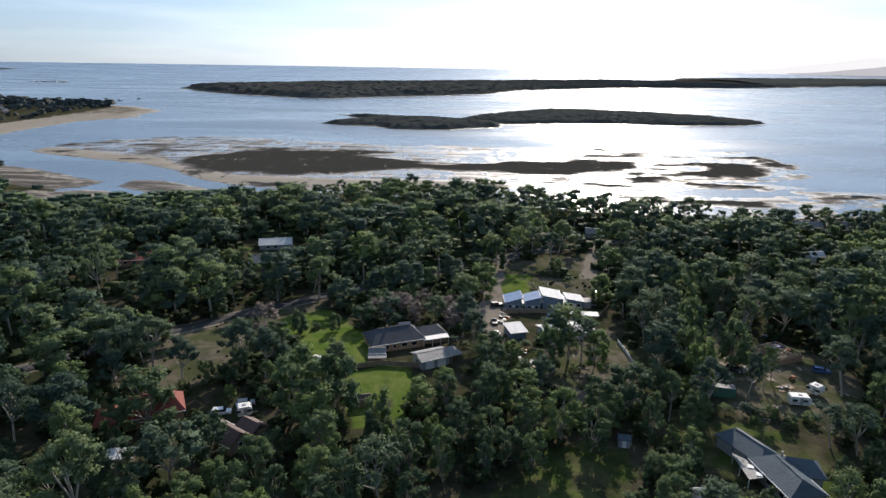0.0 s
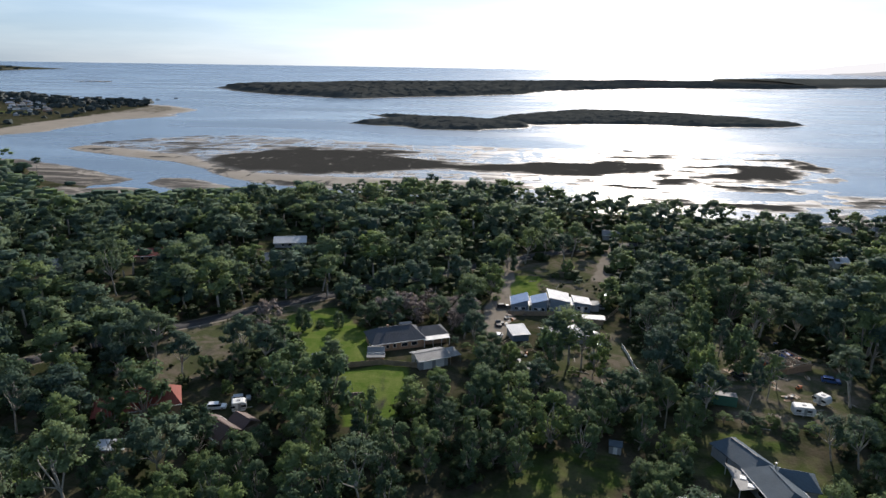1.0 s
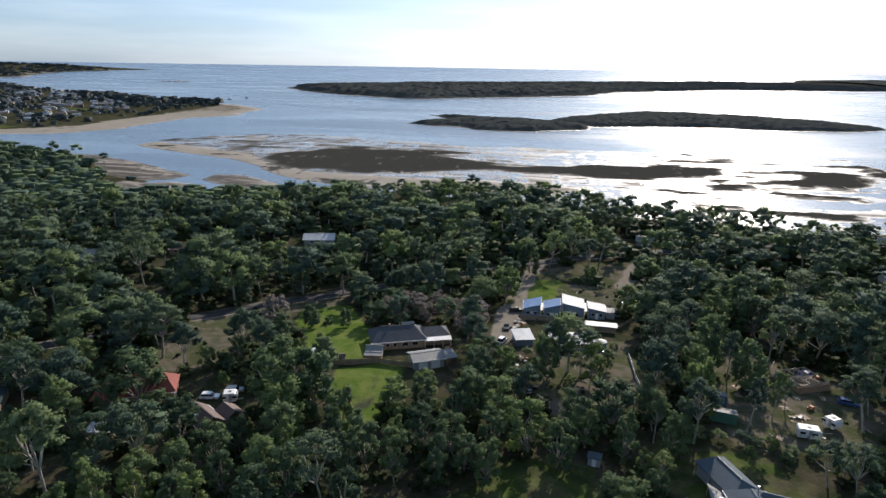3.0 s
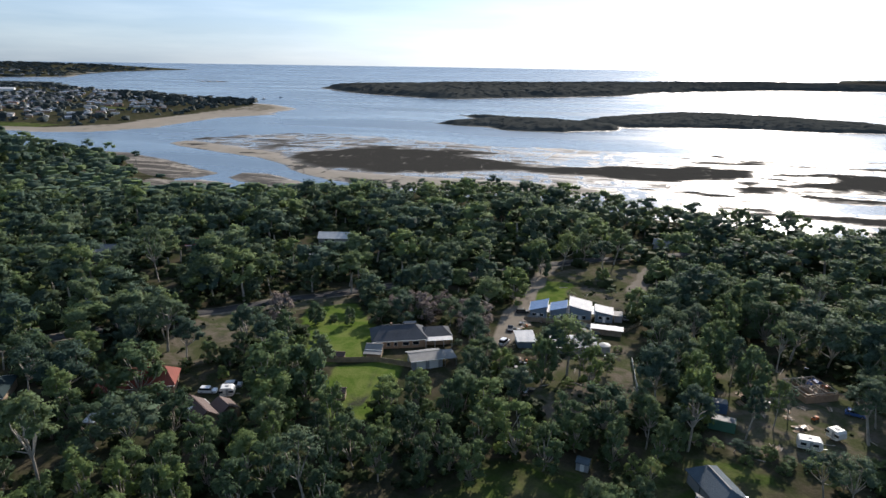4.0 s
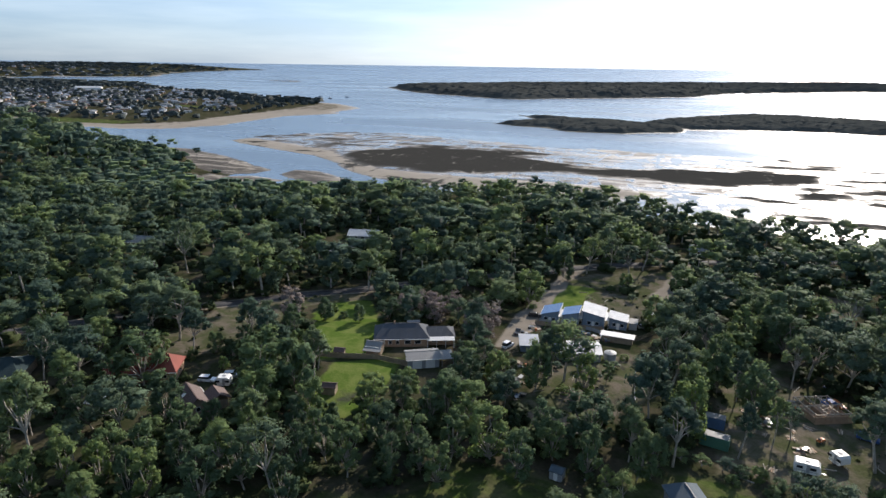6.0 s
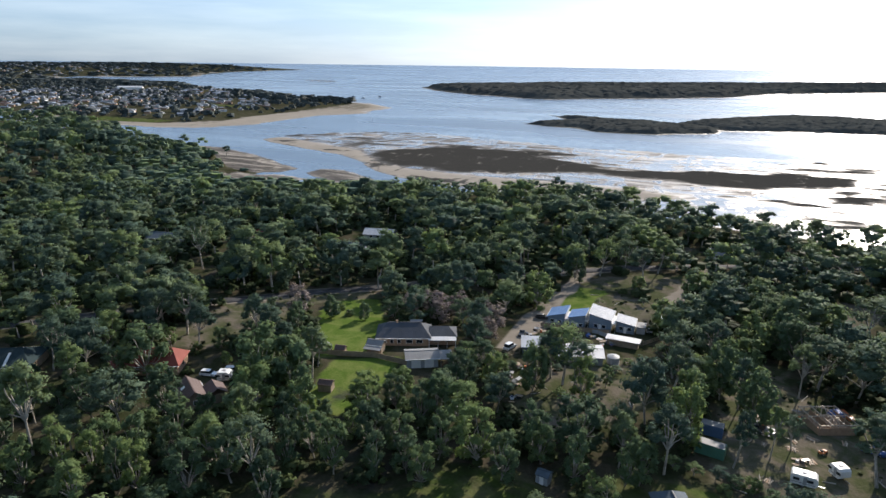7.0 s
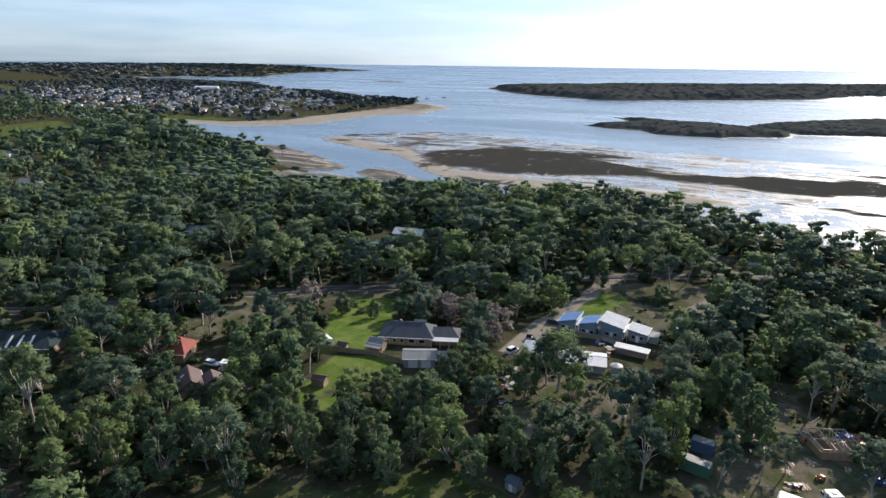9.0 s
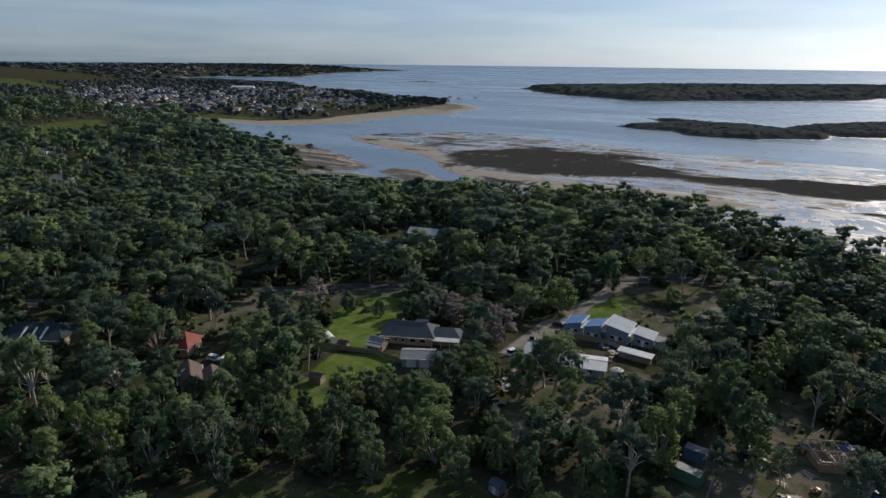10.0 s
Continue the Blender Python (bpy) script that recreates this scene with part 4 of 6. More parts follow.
# undergrowth between the trunks
ux, uy = scatter(-330, 260, 78, 330, 6.2, 12)
o, g = open_ground(ux, uy)
keep = (rng.random(ux.size) > np.minimum(o * 1.3, 1)) & ((uy - 10) > 0.5 * np.abs(ux + 20) - 10) & (g["height"] > 1.5) & (ux < 0.74 * uy + 12)
ux, uy, uz = ux[keep], uy[keep], g["height"][keep]
n = ux.size
low_growth = 0.24 + 0.3 * rng.random(n)
hand = (ux > -105) & (ux < 120) & (uy < 215)
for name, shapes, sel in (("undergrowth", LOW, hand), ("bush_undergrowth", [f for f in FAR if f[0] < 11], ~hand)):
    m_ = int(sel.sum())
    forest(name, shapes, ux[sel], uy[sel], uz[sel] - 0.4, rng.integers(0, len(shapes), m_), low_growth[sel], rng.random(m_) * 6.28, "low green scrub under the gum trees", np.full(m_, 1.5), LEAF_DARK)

# low mangrove scrub along the channel bank
ux, uy = scatter(-420, -110, 280, 540, 6.5, 13)
g = survey(ux, uy)
bank = inside(MAINLAND, ux, uy)
keep = (bank > 3) & (bank < 120) & (g["height"] > 0.8) & (rng.random(ux.size) < 0.92) & (off_banks(ux, uy) < -3)
ux, uy, uz = ux[keep], uy[keep], g["height"][keep]
n = ux.size
forest("mangrove_scrub", FAR, ux, uy, uz - 0.5, rng.integers(0, len(FAR), n), (0.22 + 0.22 * rng.random(n)), rng.random(n) * 6.28, "low dark mangrove scrub along the channel bank", np.full(n, 1.7))

fx, fy = scatter(-1150, -330, 60, 720, 14.5, 3)
o, g = open_ground(fx, fy)
keep = (rng.random(fx.size) > o) & (g["height"] > 1.0) & (inside(TOWN, fx, fy) < -10) & ((inside(MAINLAND, fx, fy) > 26) | (fx < -520))
fx, fy, fz = fx[keep], fy[keep], g["height"][keep]
n = fx.size
forest("far_bushland", WIDE, fx, fy, fz - 0.1, rng.integers(0, len(WIDE), n), (0.8 + 0.5 * rng.random(n)) * (0.6 + 0.95 * fractal(fx, fy, 55, 71)) * (1 - 0.5 * step(-80, -10, inside(FIELDS[0], fx, fy))) * (1 - 0.55 * step(120, 30, inside(MAINLAND, fx, fy)) * step(-560, -460, fx)), rng.random(n) * 6.28, "distant eucalypt forest along the inlet", 1.12 + 0.35 * rng.random(n))

ix, iy = [], []
for box, gap, seed in (((-2100, -600, 690, 1900), 22, 8), ((-1100, -600, 1150, 1480), 10, 9), ((-5200, -1500, 1600, 5000), 62, 10)):
    a, b = scatter(*box, gap, seed)
    g = survey(a, b)
    ok = (g["height"] > 1.9) & (g["land"] > 12) & (g["grass"] < 0.3) & (inside(MAINLAND, a, b) < 0)
    if seed == 8:
        ok &= (fractal(a, b, 70, 51) > 0.46) | (inside(TOWN_CORE, a, b) < -20)
    if seed == 9:
        ok &= (inside(TOWN, a, b) < 120) & (inside(TOWN_BEACH, a, b) < -3) & (b > 1190)
    if seed == 10:
        ok &= fractal(a, b, 300, 52) > 0.32
    ix.append(a[ok])
    iy.append(b[ok])
ix, iy = np.concatenate(ix), np.concatenate(iy)
g = survey(ix, iy)
n = ix.size
size = np.where((ix < -1500) & (iy > 1600), 0.9, np.where((iy > 1180) & (iy < 1500) & (ix > -1000), 1.05, 0.78))
forest("far_shore_scrub", FAR, ix, iy, g["height"] - 1.0, rng.integers(0, len(FAR), n), size * (0.55 + 0.4 * rng.random(n)), rng.random(n) * 6.28, "dark trees of the far shore and among the town's houses, haze painted in", np.where((ix < -1500) & (iy > 1600), 4.5, 1.5), LEAF_COAST_HAZE)


def canopy(name, outlines, x0, x1, y0, y1, gap, tall, grain_size, inset, label):
    """Low closed scrub seen from afar: one uneven leafy sheet over an island, down to its edges."""
    px, py = np.meshgrid(np.arange(x0, x1, gap), np.arange(y0, y1, gap))
    shape_, px, py = px.shape, px.ravel(), py.ravel()
    r = np.random.default_rng(31)
    px, py = px + r.uniform(-0.4, 0.4, px.size) * gap, py + r.uniform(-0.4, 0.4, py.size) * gap
    g = survey(px, py)
    within = np.max([inside(o_, px, py) for o_ in outlines], axis=0) + (fractal(px, py, 60, 3) - 0.5) * 26 + (fractal(px, py, 14, 88) - 0.5) * inset * 1.5
    tops = tall * step(0, 3 * inset, within - inset) * (0.45 + 0.4 * fractal(px, py, grain_size * 5, 85) + 0.55 * fractal(px, py, grain_size, 86, 2)) + 0.5 * tall * (r.random(px.size) - 0.5) * step(0, 2 * inset, within - inset)
    z = g["height"] + np.where(within > inset, tops, -1.5)
    f = sheet(shape_[1], shape_[0])
    f = f[(within[f] > inset * 0.6).sum(1) > 1]
    used, back = np.unique(f, return_inverse=True)
    pts = np.stack(beyond(px[used], py[used], z[used]), 1)
    ob = new(name, mesh_from(name, pts, back.reshape(-1, 4), LEAF_ISLE))
    me = ob.data
    nv = np.empty(len(pts) * 3, np.float32)
    me.vertices.foreach_get("normal", nv)
    me.attributes.new("puff", "FLOAT_VECTOR", "POINT").data.foreach_set("vector", nv)
    me.attributes.new("tint", "FLOAT", "POINT").data.foreach_set("value", (fractal(px[used], py[used], grain_size * 2, 87)).astype(np.float32))
    return tagged(ob, label, "woodland", kind="stuff")


canopy("dune_island_scrub", [DUNE_ISLAND], -900, 1700, 1600, 3400, 8, 10, 22, 14, "dark low scrub covering the long dune island")
canopy("far_dune_scrub", [DUNE_ISLAND], 1700, 5200, 2900, 5600, 40, 9, 60, 20, "dark scrub on the far end of the dune island")
canopy("islet_scrub", [ISLET_WEST, ISLET_EAST], -220, 560, 870, 1330, 3.2, 3.8, 9, 5, "dark low scrub covering the islets in the inlet")

# ---- buildings ----
def part(name, bm, mat, parent, label=""):
    me = bpy.data.meshes.new(name)
    bm.to_mesh(me)
    bm.free()
    me.materials.append(mat)
    ob = new(name, me)
    ob.parent = parent
    return tagged(ob, label)


def block(bm, x0, x1, y0, y1, z0, z1):
    v = [bm.verts.new(p) for p in ((x0, y0, z0), (x1, y0, z0), (x1, y1, z0), (x0, y1, z0), (x0, y0, z1), (x1, y0, z1), (x1, y1, z1), (x0, y1, z1))]
    for f in ((0, 3, 2, 1), (4, 5, 6, 7), (0, 1, 5, 4), (1, 2, 6, 5), (2, 3, 7, 6), (3, 0, 4, 7)):
        bm.faces.new([v[i] for i in f])
    return bm


def box(x0, x1, y0, y1, z0, z1):
    return block(bmesh.new(), x0, x1, y0, y1, z0, z1)


def slab(bm, pts, thick):
    """A sloping sheet with thickness under it."""
    top = [bm.verts.new(p) for p in pts]
    low = [bm.verts.new((p[0], p[1], p[2] - thick)) for p in pts]
    bm.faces.new(top)
    bm.faces.new(low[::-1])
    for i in range(len(pts)):
        j = (i + 1) % len(pts)
        bm.faces.new((top[i], low[i], low[j], top[j]))
    return bm


def roof_mesh(L, W, z, rise, style, eave=0.5):
    """Roof over a plan L by W centred at the origin, its eaves at z."""
    a, b = L / 2 + eave, W / 2 + eave
    bm = bmesh.new()
    if style == "gable":
        slab(bm, [(-a, -b, z), (a, -b, z), (a, 0, z + rise), (-a, 0, z + rise)], 0.14)
        slab(bm, [(a, b, z), (-a, b, z), (-a, 0, z + rise), (a, 0, z + rise)], 0.14)
    elif style == "hip":
        h = min(a - 0.3, b) * 0.62
        slab(bm, [(-a, -b, z), (a, -b, z), (a - h, 0, z + rise), (-a + h, 0, z + rise)], 0.14)
        slab(bm, [(a, b, z), (-a, b, z), (-a + h, 0, z + rise), (a - h, 0, z + rise)], 0.14)
        slab(bm, [(a, -b, z), (a, b, z), (a - h, 0, z + rise)], 0.14)
        slab(bm, [(-a, b, z), (-a, -b, z), (-a + h, 0, z + rise)], 0.14)
    else:
        slab(bm, [(-a, -b, z), (a, -b, z), (a, b, z + rise), (-a, b, z + rise)], 0.16)
    return bm


def wall_mesh(L, W, h, rise=0.0, style="hip"):
    a, b = L / 2, W / 2
    bm = bmesh.new()
    block(bm, -a, a, -b, b, -0.6, h)
    if style == "gable":
        for x in (-a, a - 0.2):
            v = [bm.verts.new(p) for p in ((x, -b, h), (x, b, h), (x, 0, h + rise * b / (b + 0.5)), (x + 0.2, -b, h), (x + 0.2, b, h), (x + 0.2, 0, h + rise * b / (b + 0.5)))]
            for f in ((0, 2, 1), (3, 4, 5), (0, 3, 5, 2), (1, 2, 5, 4)):
                bm.faces.new([v[i] for i in f])
    elif style == "skillion":
        v = [bm.verts.new(p) for p in ((-a, -b, h), (a, -b, h), (a, b, h), (-a, b, h), (-a, b, h + rise * 0.9), (a, b, h + rise * 0.9))]
        for f in ((0, 1, 5, 4), (2, 3, 4, 5), (0, 4, 3), (1, 2, 5)):
            bm.faces.new([v[i] for i in f])
    return bm


def window(parent, x, y, z, w, h, along="x", out=-1):
    """A framed window on a wall face: y (or x) is the face, out its outward side."""
    if along == "x":
        fr, gl = box(x - w / 2, x + w / 2, y, y + out * 0.07, z, z + h), box(x - w / 2 + 0.08, x + w / 2 - 0.08, y + out * 0.07, y + out * 0.09, z + 0.08, z + h - 0.08)
    else:
        fr, gl = box(x, x + out * 0.07, y - w / 2, y + w / 2, z, z + h), box(x + out * 0.07, x + out * 0.09, y - w / 2 + 0.08, y + w / 2 - 0.08, z + 0.08, z + h - 0.08)
    f = part("window", fr, WHITE, parent)
    part("pane", gl, GLASS, f)


def house(name, x, y, turn, L, W, h, rise, style, wall_mat, roof_mat, label, category="house", z=None, windows=(), eave=0.5, gutter=True, chimney=None, group=""):
    """windows: (side, offset, width) with side s, n, e or w of the house's own frame."""
    if z is None:
        z = float(survey(np.array([x]), np.array([y]))["height"][0])
    root = new(name)
    root.matrix_basis = pose(x, y, z, 0, 0, turn)
    part("wall", wall_mesh(L, W, h, rise, style), wall_mat, root)
    roof = part("roof", roof_mesh(L, W, h + 0.12, rise, style, eave), roof_mat, root)
    if style in ("gable", "hip"):
        k = L / 2 + eave - (0.62 * min(L / 2 + eave - 0.3, W / 2 + eave) if style == "hip" else 0)
        part("ridge_cap", box(-k, k, -0.14, 0.14, h + rise + 0.08, h + rise + 0.16), roof_mat, roof)
    if gutter:
        a, b = L / 2 + eave, W / 2 + eave
        part("gutter", box(-a, a, -b - 0.12, -b, h - 0.04, h + 0.1), WHITE, roof)
        if style != "skillion":
            part("gutter", box(-a, a, b, b + 0.12, h - 0.04, h + 0.1), WHITE, roof)
    for side, off, w in windows:
        if side in "sn":
            window(root, off, (-W / 2 if side == "s" else W / 2), 0.95, w, 1.15, "x", -1 if side == "s" else 1)
        else:
            window(root, (-L / 2 if side == "w" else L / 2), off, 0.95, w, 1.15, "y", -1 if side == "w" else 1)
    if chimney:
        part("chimney", box(chimney - 0.25, chimney + 0.25, -0.25, 0.25, h + rise * 0.6, h + rise + 0.7), BRICK, roof)
    return tagged(root, label, category, group)



def at(x, y, turn=0.0, z=None):
    return pose(x, y, ground_at(x, y) if z is None else z, 0, 0, turn)


def lathe(bm, rings, sides=16, axis="z", at=(0, 0, 0)):
    """A turned shape from (radius, along) rings."""
    prev = None
    for r, h in rings:
        ring = []
        for k in range(sides):
            a, b = r * math.cos(2 * math.pi * k / sides), r * math.sin(2 * math.pi * k / sides)
            p = (a, b, h) if axis == "z" else (a, h, b)
            ring.append(bm.verts.new((p[0] + at[0], p[1] + at[1], p[2] + at[2])))
        if prev:
            for k in range(sides):
                bm.faces.new((prev[k], prev[(k + 1) % sides], ring[(k + 1) % sides], ring[k]))
        else:
            bm.faces.new(ring[::-1])
        prev = ring
    bm.faces.new(prev)
    return bm


def profile(pts, y0, y1):
    """A side outline in x and z drawn out from y0 to y1."""
    bm = bmesh.new()
    lo, hi = [bm.verts.new((x, y0, z)) for x, z in pts], [bm.verts.new((x, y1, z)) for x, z in pts]
    bm.faces.new(lo)
    bm.faces.new(hi[::-1])
    for i in range(len(pts)):
        j = (i + 1) % len(pts)
        bm.faces.new((lo[i], hi[i], hi[j], lo[j]))
    bmesh.ops.recalc_face_normals(bm, faces=bm.faces)
    return bm


def wheel(parent, x, y, r=0.34, w=0.22):
    t = part("wheel", lathe(bmesh.new(), [(r * 0.9, -w / 2), (r, -w / 4), (r, w / 4), (r * 0.9, w / 2)], 14, "y", (x, y, r)), RUBBER, parent)
    part("rim", lathe(bmesh.new(), [(r * 0.55, -w / 2 - 0.01), (r * 0.55, w / 2 + 0.01)], 10, "y", (x, y, r)), STEEL, t)


def paint(name, c):
    return material(name, c, 0.3, 0.1, 0.05)


CAR_WHITE, CAR_SILVER, CAR_DARK, CAR_BLUE = paint("white_car_paint", (0.75, 0.76, 0.77)), paint("silver_car_paint", (0.42, 0.44, 0.46)), paint("dark_car_paint", (0.04, 0.045, 0.05)), paint("blue_car_paint", (0.05, 0.12, 0.32))


def car(x, y, turn, mat, label, tall=1.75, tray=False):
    root = new("car")
    root.matrix_basis = at(x, y, turn) @ Matrix.Scale(0.9, 4)
    L = 4.7
    part("body", profile([(-L / 2, 0.35), (L / 2, 0.35), (L / 2, 0.8), (L / 2 - 0.2, 0.95), (L / 2 - 1.2, 1.05), (-L / 2 + 0.1, 1.08), (-L / 2, 0.8)], -0.9, 0.9), mat, root)
    back = -0.2 if tray else -L / 2 + 0.25
    part("cabin", profile([(back, 1.05), (L / 2 - 1.15, 1.05), (L / 2 - 1.85, tall - 0.06), (back + 0.25, tall - 0.06)], -0.8, 0.8), GLASS, root, "dark glazed cabin")
    part("car_roof", profile([(back + 0.22, tall - 0.06), (L / 2 - 1.8, tall - 0.06), (L / 2 - 1.95, tall), (back + 0.35, tall)], -0.78, 0.78), mat, root)
    for sx in (-1.4, 1.4):
        for sy in (-0.82, 0.82):
            wheel(root, sx, sy)
    for sy in (-0.65, 0.65):
        part("headlight", box(L / 2 - 0.02, L / 2 + 0.02, sy - 0.2, sy + 0.2, 0.62, 0.78), WHITE, root, "clear headlight")
        part("tail_light", box(-L / 2 - 0.02, -L / 2 + 0.05, sy - 0.12, sy + 0.12, 0.65, 0.9), ROOF_RED, root, "red tail light")
    return tagged(root, label, "car")


def caravan(x, y, turn, L=5.4, label="white caravan parked on bare ground"):
    root = new("caravan")
    root.matrix_basis = at(x, y, turn)
    part("body", profile([(-L / 2, 0.55), (L / 2 - 0.5, 0.55), (L / 2, 1.1), (L / 2 - 0.15, 2.2), (L / 2 - 0.6, 2.6), (-L / 2 + 0.25, 2.6), (-L / 2, 2.35)], -1.15, 1.15), WHITE, root)
    for sx in (-1.4, 0.9):
        w = part("window", box(sx - 0.55, sx + 0.55, -1.19, -1.15, 1.35, 1.95), STEEL, root)
        part("pane", box(sx - 0.5, sx + 0.5, -1.2, -1.19, 1.4, 1.9), GLASS, w)
    part("door", box(-0.25, 0.35, -1.18, -1.15, 0.7, 2.3), BOARD, root)
    part("stripe", box(-L / 2 + 0.05, L / 2 - 0.5, -1.165, -1.15, 0.95, 1.1), STEEL, root, "grey side stripe")
    part("roof_hatch", box(-0.5, 0.3, -0.35, 0.35, 2.6, 2.72), BOARD, root)
    part("hitch", box(L / 2, L / 2 + 1.1, -0.06, 0.06, 0.5, 0.62), STEEL, root)
    for sy in (-0.95, 0.95):
        wheel(root, -0.2, sy)
    return tagged(root, label, "caravan")


def container(x, y, turn, L, mat, label, name="shipping_container"):
    root = new(name)
    root.matrix_basis = at(x, y, turn)
    part("body", box(-L / 2, L / 2, -1.2, 1.2, 0.05, 2.5), mat, root)
    part("top", box(-L / 2 + 0.05, L / 2 - 0.05, -1.15, 1.15, 2.5, 2.56), ROOF_GREY, root, "pale weathered top")
    for sy in (-0.6, 0.6):
        part("door", box(L / 2, L / 2 + 0.06, sy - 0.56, sy + 0.56, 0.15, 2.4), mat, root)
    for sx in (-L / 2, L / 2 - 0.16):
        for sy in (-1.24, 1.08):
            part("corner_post", box(sx, sx + 0.16, sy, sy + 0.16, 0, 2.58), mat, root)
    return tagged(root, label, "container")


def fence(points, h, mat, label, gap=2.4, rails=True, name="fence"):
    """Posts with panels between them along a line of plan points."""
    root = new(name)
    x0, y0 = points[0]
    root.matrix_basis = at(x0, y0)
    z0 = ground_at(x0, y0)
    spots = []
    for (ax, ay), (bx, by) in zip(points, points[1:]):
        n = max(1, round(math.hypot(bx - ax, by - ay) / gap))
        spots += [(ax + (bx - ax) * k / n, ay + (by - ay) * k / n) for k in range(n)]
    spots.append(points[-1])
    zs = [ground_at(*p) - z0 for p in spots]
    for (x, y), z in zip(spots, zs):
        part("post", box(x - x0 - 0.06, x - x0 + 0.06, y - y0 - 0.06, y - y0 + 0.06, z - 0.3, z + h + 0.1), TIMBER, root)
    for (p, q), (za, zb) in zip(zip(spots, spots[1:]), zip(zs, zs[1:])):
        bm = bmesh.new()
        u = Vector((q[0] - p[0], q[1] - p[1]))
        n = Vector((-u.y, u.x)).normalized() * 0.025
        for lo, hi in (((0.05, h),) if not rails else ((0.25, 0.4), (0.7, 0.85), (h - 0.15, h))):
            v = [bm.verts.new((X - x0 + s * n.x, Y - y0 + s * n.y, Z + k)) for (X, Y), Z in ((p, za), (q, zb)) for s in (-1, 1) for k in (lo, hi)]
            for f in ((0, 1, 5, 4), (2, 6, 7, 3), (1, 3, 7, 5), (0, 4, 6, 2), (0, 2, 3, 1), (4, 5, 7, 6)):
                bm.faces.new([v[i] for i in f])
        part("rail" if rails else "panel", bm, mat, root)
    return tagged(root, label, "fence")


# the brick house on the lawn
h = house("brick_house", -12.6, 165.9, 22, 14.5, 9, 2.5, 2.75, "hip", BRICK, ROOF_DARK, "long tan brick house with dark tiled hip roof beside the lawn",
          windows=[("s", -5.5, 1.6), ("s", -3.2, 1.0), ("s", -1.2, 1.0), ("s", 1.6, 1.8), ("s", 4.4, 1.8), ("w", 0, 1.6), ("n", -2, 1.6)], chimney=-2.0)
part("wall", box(7.25, 14.2, -3.2, 3.4, -0.6, 2.4), BRICK, h)
bm = roof_mesh(8.2, 6.6, 2.5, 1.7, "hip", 0.45)
bmesh.ops.translate(bm, verts=bm.verts, vec=(10.4, 0.1, 0))
part("roof", bm, ROOF_DARK, h)
part("veranda_roof", slab(bmesh.new(), [(6.9, -5.4, 2.25), (14.6, -5.4, 2.25), (14.6, -3.5, 2.6), (6.9, -3.5, 2.6)], 0.08), ROOF_WHITE, h, "pale metal veranda roof")
for px in (7.1, 9.6, 12.1, 14.4):
    part("veranda_post", box(px - 0.06, px + 0.06, -5.3, -5.18, -0.5, 2.17), WHITE, h)
window(h, 9.3, -3.2, 0.9, 1.8, 1.2)
window(h, 12.4, -3.2, 0.9, 1.6, 1.2)
part("solar_panel", slab(bmesh.new(), [(1.6, 0.3, 5.42), (5.2, 0.3, 5.42), (5.2, 1.6, 5.55), (1.6, 1.6, 5.55)], 0.08), GLASS, h, "dark solar panel frame")

# garage, cabin and garden huts by the lawn
g = house("garage", -1.9, 153.5, 28, 8.0, 5.4, 2.5, 1.0, "gable", BOARD, ROOF_GREY, "pale metal garage with low grey gabled roof", "garage", windows=[("w", 0, 1.0)])
part("carport_roof", slab(bmesh.new(), [(4.6, -2.6, 2.15), (8.0, -2.6, 2.15), (8.0, 2.6, 2.35), (4.6, 2.6, 2.35)], 0.1), ROOF_GREY, g, "low grey carport roof")
for px in (4.8, 7.8):
    part("carport_post", box(px - 0.06, px + 0.06, -2.5, -2.38, -0.3, 2.06), STEEL, g)
for dx in (-1.7, 1.7):
    part("roller_door", box(dx - 1.2, dx + 1.2, -2.76, -2.7, 0, 2.2), WHITE, g, "white roller door")
c = house("garden_cabin", -16.2, 155.6, 6, 4.0, 3.2, 2.3, 0.9, "gable", TIMBER, ROOF_GREY, "small timber garden cabin with pale grey roof and porch", "cabin", windows=[("s", 0.9, 0.8)], eave=0.3)
part("porch_roof", slab(bmesh.new(), [(-2.4, -3.6, 1.9), (2.4, -3.6, 1.9), (2.4, -1.9, 2.25), (-2.4, -1.9, 2.25)], 0.08), ROOF_GREY, c)
for px in (-2.2, 2.2):
    part("porch_post", box(px - 0.06, px + 0.06, -3.5, -3.38, -0.3, 1.85), TIMBER, c)
part("porch_deck", box(-2.3, 2.3, -3.5, -1.62, 0.0, 0.18), TIMBER, c)

t = new("poly_tunnel")
t.matrix_basis = at(-30.3, 151.5, 62)
arc = [(1.5 * math.cos(math.pi * k / 12), 0.7 + 1.5 * math.sin(math.pi * k / 12)) for k in range(13)]
part("cover", profile([(1.5, 0)] + arc + [(-1.5, 0)], -2.2, 2.2), WHITE, t, "white plastic cover")
for yy in (-2.25, -0.75, 0.75, 2.25):
    part("hoop", profile([(1.54, 0)] + [(x * 1.03, 0.02 + z * 1.015) for x, z in arc] + [(-1.54, 0), (-1.5, 0)] + arc[::-1] + [(1.5, 0)], yy - 0.03, yy + 0.03), STEEL, t)
tagged(t, "white arched poly tunnel on the upper lawn", "greenhouse")
house("chicken_coop", -24.2, 150.5, 10, 2.6, 2.0, 1.4, 0.8, "gable", TIMBER, ROOF_BROWN, "small weathered timber chicken coop by the fence", "shed", gutter=False, eave=0.2)
house("garden_shed", -17.2, 131.5, 12, 3.2, 2.6, 1.8, 0.7, "gable", TIMBER, ROOF_BROWN, "small weathered brown garden shed under trees", "shed", gutter=False, eave=0.2)
